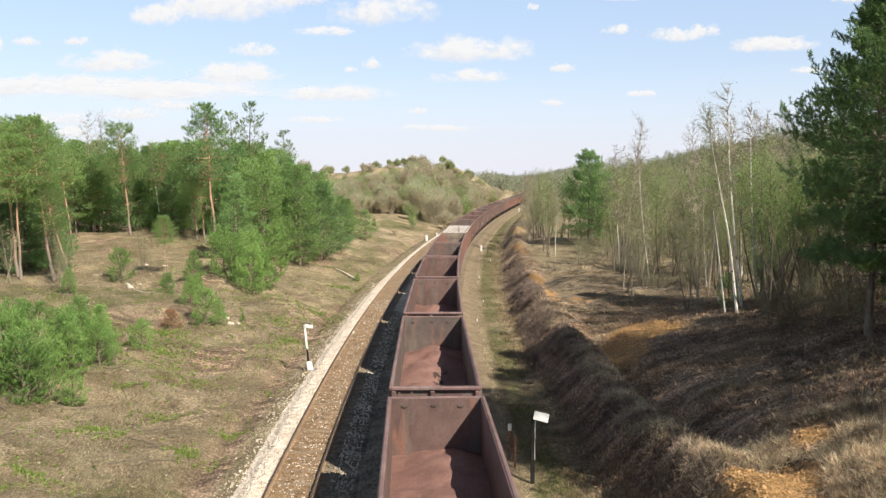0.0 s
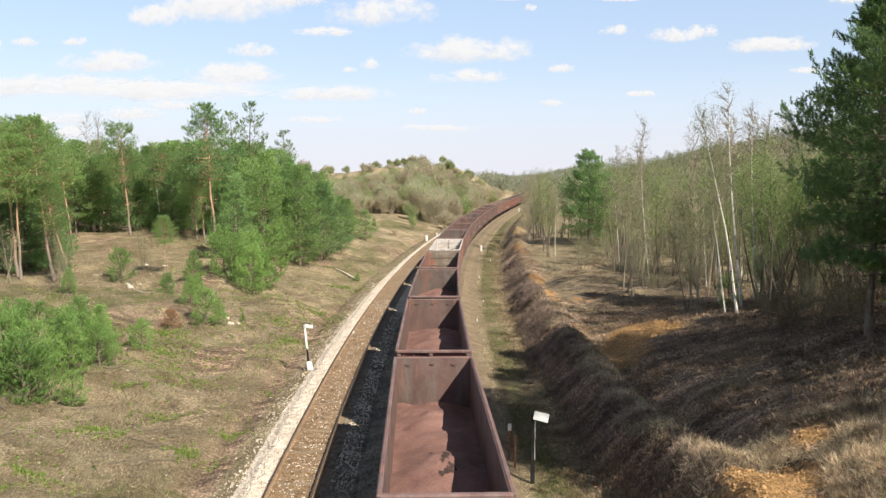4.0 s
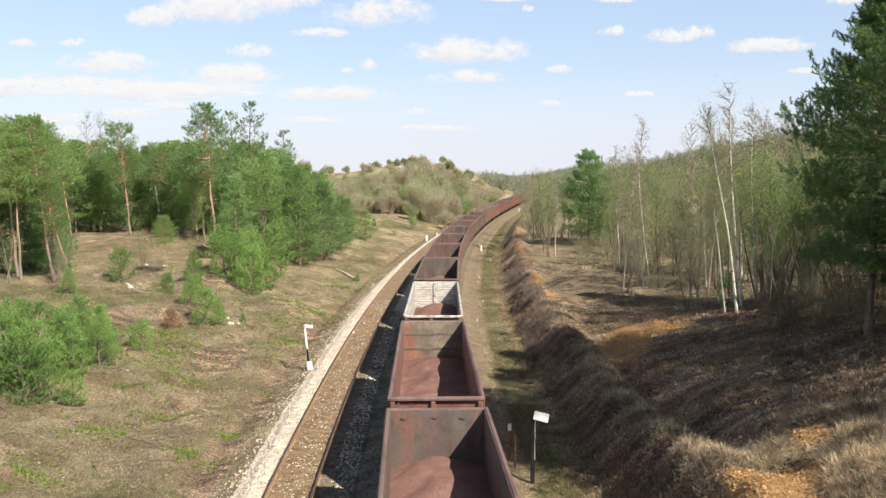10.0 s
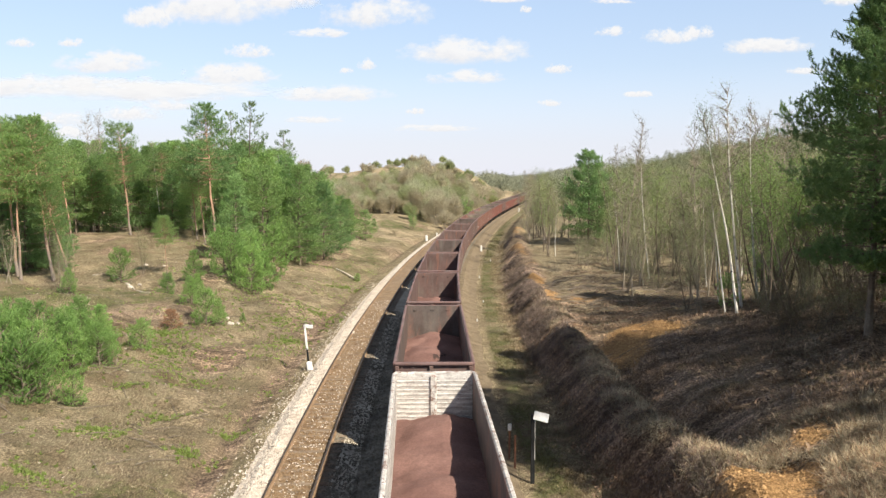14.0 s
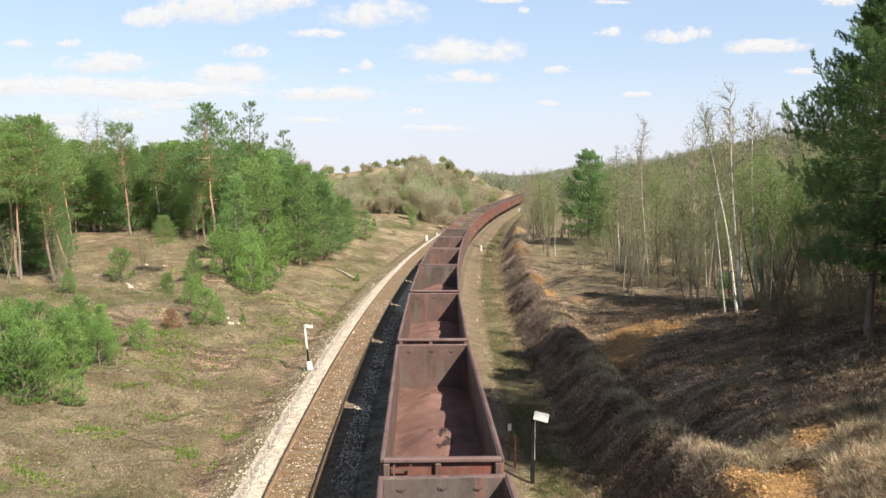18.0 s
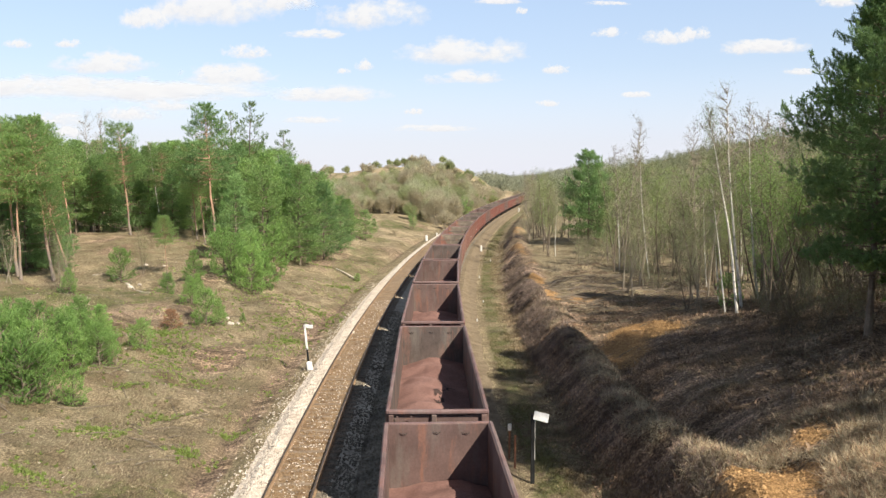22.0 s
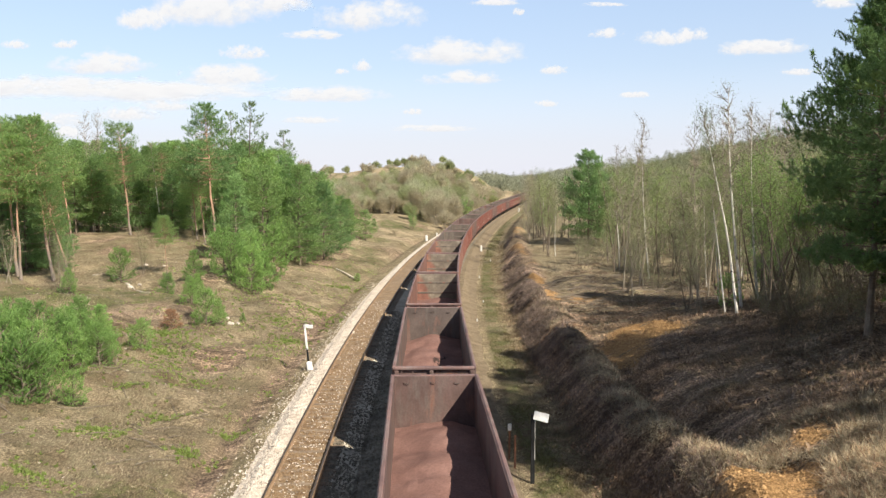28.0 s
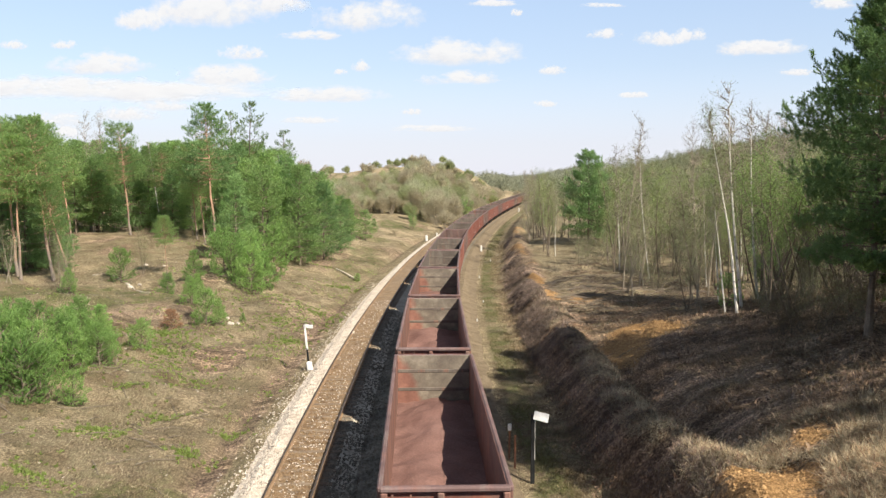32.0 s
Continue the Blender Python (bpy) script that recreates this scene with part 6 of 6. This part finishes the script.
    stones("ballast_stones", line_x(y) + u, y, np.interp(u, [-3.45, -3.1, -2.6, -1.9, -1.4], [-0.18, -0.29, -0.39, -0.18, -0.18]), 0.045, DARK_STONE, "grey ballast stones beside the loaded track")
    x, y, z = scatter(rng, 1100, 20, 95, -30, -8.5, 1.3)
    k = vnoise(x / 3, y / 3, 54) > 0.5
    x, y, z = x[k], y[k], z[k]
    stones("slope_stones", x, y, z + 0.01, 0.042, WHITE_STONE, "pale stones lying on the slope")
    # clods on the bare clay
    x, y, z = scatter(rng, 26000, 16, 70, 5.5, 14, 1.2)
    k = clay_at(x, y) + rng.normal(0, 0.12, len(x)) > 0.5
    x, y, z = x[k], y[k], z[k]
    stones("clay_clods", x, y, z, 0.034, CLAY_CLOD, "crumbled clods of orange clay")
    # fallen sticks
    s = Soup()
    for _ in range(620):
        if rng.random() < 0.42:
            y = rng.uniform(40, 85)
            x = float(line_x(y)) + rng.uniform(8.5, 24)
        else:
            y = rng.uniform(20, 70)
            x = float(line_x(y)) - rng.uniform(9, 26)
        a, ln = rng.normal(0.2, 0.9), rng.uniform(0.3, 1.5)
        dx, dy = math.cos(a) * ln / 2, math.sin(a) * ln / 2
        s.tube([(x - dx, y - dy, on_ground(x - dx, y - dy, -0.06)), (x, y, on_ground(x, y, -0.1)), (x + dx, y + dy, on_ground(x + dx, y + dy, -0.06))], [0.02, 0.017, 0.008], 4, False)
    for _ in range(170):
        y = rng.uniform(47, 70)
        x = float(line_x(y)) + rng.uniform(8.8, 20)
        a, ln = rng.normal(0.1, 0.35), rng.uniform(1.0, 3.2)
        dx, dy = math.cos(a) * ln / 2, math.sin(a) * ln / 2
        s.tube([(x - dx, y - dy, on_ground(x - dx, y - dy, -0.06)), (x, y, on_ground(x, y, -0.22)), (x + dx, y + dy, on_ground(x + dx, y + dy, -0.12))], [0.03, 0.025, 0.012], 4, False)
    tagged(new("fallen_sticks", s.mesh("fallen_sticks", STICK)), "dead sticks and branches littering the ground", "branches", kind="stuff")


build_litter()
build_sleepers()

# ---- clouds ----
def build_clouds():
    # across and up from the middle of the horizon, width and height, as shares of the distance
    low = [(-0.36, 0.101, 0.36, 0.03), (-0.513, 0.107, 0.234, 0.034), (-0.407, 0.107, 0.213, 0.032), (-0.137, 0.099, 0.152, 0.023), (0.135, 0.089, 0.032, 0.01), (-0.378, 0.075, 0.092, 0.023), (-0.478, 0.068, 0.099, 0.02), (-0.031, 0.079, 0.028, 0.01), (-0.463, 0.052, 0.043, 0.017), (-0.336, 0.086, 0.078, 0.017), (0.245, 0.1, 0.043, 0.01), (-0.01, 0.058, 0.113, 0.011), (-0.159, 0.068, 0.085, 0.011)]
    high = [(-0.258, 0.122, 0.142, 0.03), (-0.41, 0.137, 0.149, 0.034), (-0.35, 0.192, 0.078, 0.034), (-0.258, 0.205, 0.184, 0.053), (-0.187, 0.215, 0.113, 0.028), (-0.077, 0.196, 0.152, 0.044), (-0.145, 0.175, 0.085, 0.013), (0.033, 0.15, 0.177, 0.039), (-0.233, 0.152, 0.067, 0.021), (-0.449, 0.164, 0.039, 0.014), (-0.513, 0.163, 0.039, 0.014), (-0.552, 0.158, 0.025, 0.028), (0.215, 0.177, 0.051, 0.014), (0.284, 0.17, 0.067, 0.023), (0.32, 0.175, 0.05, 0.018), (0.412, 0.16, 0.12, 0.023), (0.38, 0.156, 0.064, 0.017), (0.036, 0.12, 0.128, 0.021), (-0.088, 0.136, 0.028, 0.016), (-0.114, 0.129, 0.021, 0.009), (0.149, 0.131, 0.039, 0.014), (0.082, 0.217, 0.064, 0.01), (0.5, 0.216, 0.078, 0.02), (0.111, 0.205, 0.021, 0.01), (0.217, 0.215, 0.057, 0.007), (0.451, 0.129, 0.057, 0.011)]
    me = bpy.data.meshes.new("cloud")
    me.from_pydata([(-1, 0, -1), (1, 0, -1), (1, 0, 1), (-1, 0, 1)], [], [(0, 1, 2, 3)])
    me.materials.append(CLOUD)
    out, far = [], 3300.0
    for i, (ax, el, w, h) in enumerate(low + high):
        ob = new("cloud", me)
        y = far + 12 * i
        ob.scale = (w * y * 0.66, 1, h * y * 0.85)
        start = (ax * y, y, 10 + el * y)
        ob.location = start
        tagged(ob, "small white fair-weather cloud with a soft flat base", "cloud", group="clouds in the sky", kind="structure")
        out.append((ob, start, (-0.0185 * y * el / 0.19, -0.006 * y * (el / 0.19) ** 2)))
    return out


CLOUDS = build_clouds()

# ---- what moves ----
def arc_table():
    y = np.linspace(-150, 460, 2441)
    x = line_x(y)
    s = np.concatenate([[0], np.cumsum(np.hypot(np.diff(x), np.diff(y)))])
    return y, s - np.interp(0, y, s)


def motions():
    ys, arcs = arc_table()
    for n, wagon in TRAIN:
        rows = []
        for t in range(33):
            s = 25.04 + PITCH * n - 5.635 * t - 0.5 * 0.0204 * t * t + BODY / 2
            y0, y1 = np.interp([s - 4.5, s + 4.5], arcs, ys)
            x0, x1 = line_x(y0), line_x(y1)
            rows.append((t, pose((x0 + x1) / 2, (y0 + y1) / 2, 0, 0, 0, -math.degrees(math.atan2(x1 - x0, y1 - y0)))))
        walk(wagon, rows)
    # slim trees lean to and fro a little in the wind
    for i, tree in enumerate(SWAYING):
        rest = tree.matrix_basis.copy()
        loc, turn, _ = rest.decompose()
        size = 0.25 if "pine" in tree.name else 0.7
        rows = []
        for k in range(33):
            lean = size * (math.sin(k * 1.9 + i * 1.3) * 0.6 + math.sin(k * 0.55 + i * 0.7))
            rows.append((k, Matrix.Translation(loc) @ Matrix.Rotation(radians(lean), 4, "Y") @ turn.to_matrix().to_4x4()))
        walk(tree, rows)
    for cloud, start, drift in CLOUDS:
        walk(cloud, [(0, pose(*start)), (32, pose(start[0] + drift[0], start[1], start[2] + drift[1]))])


motions()
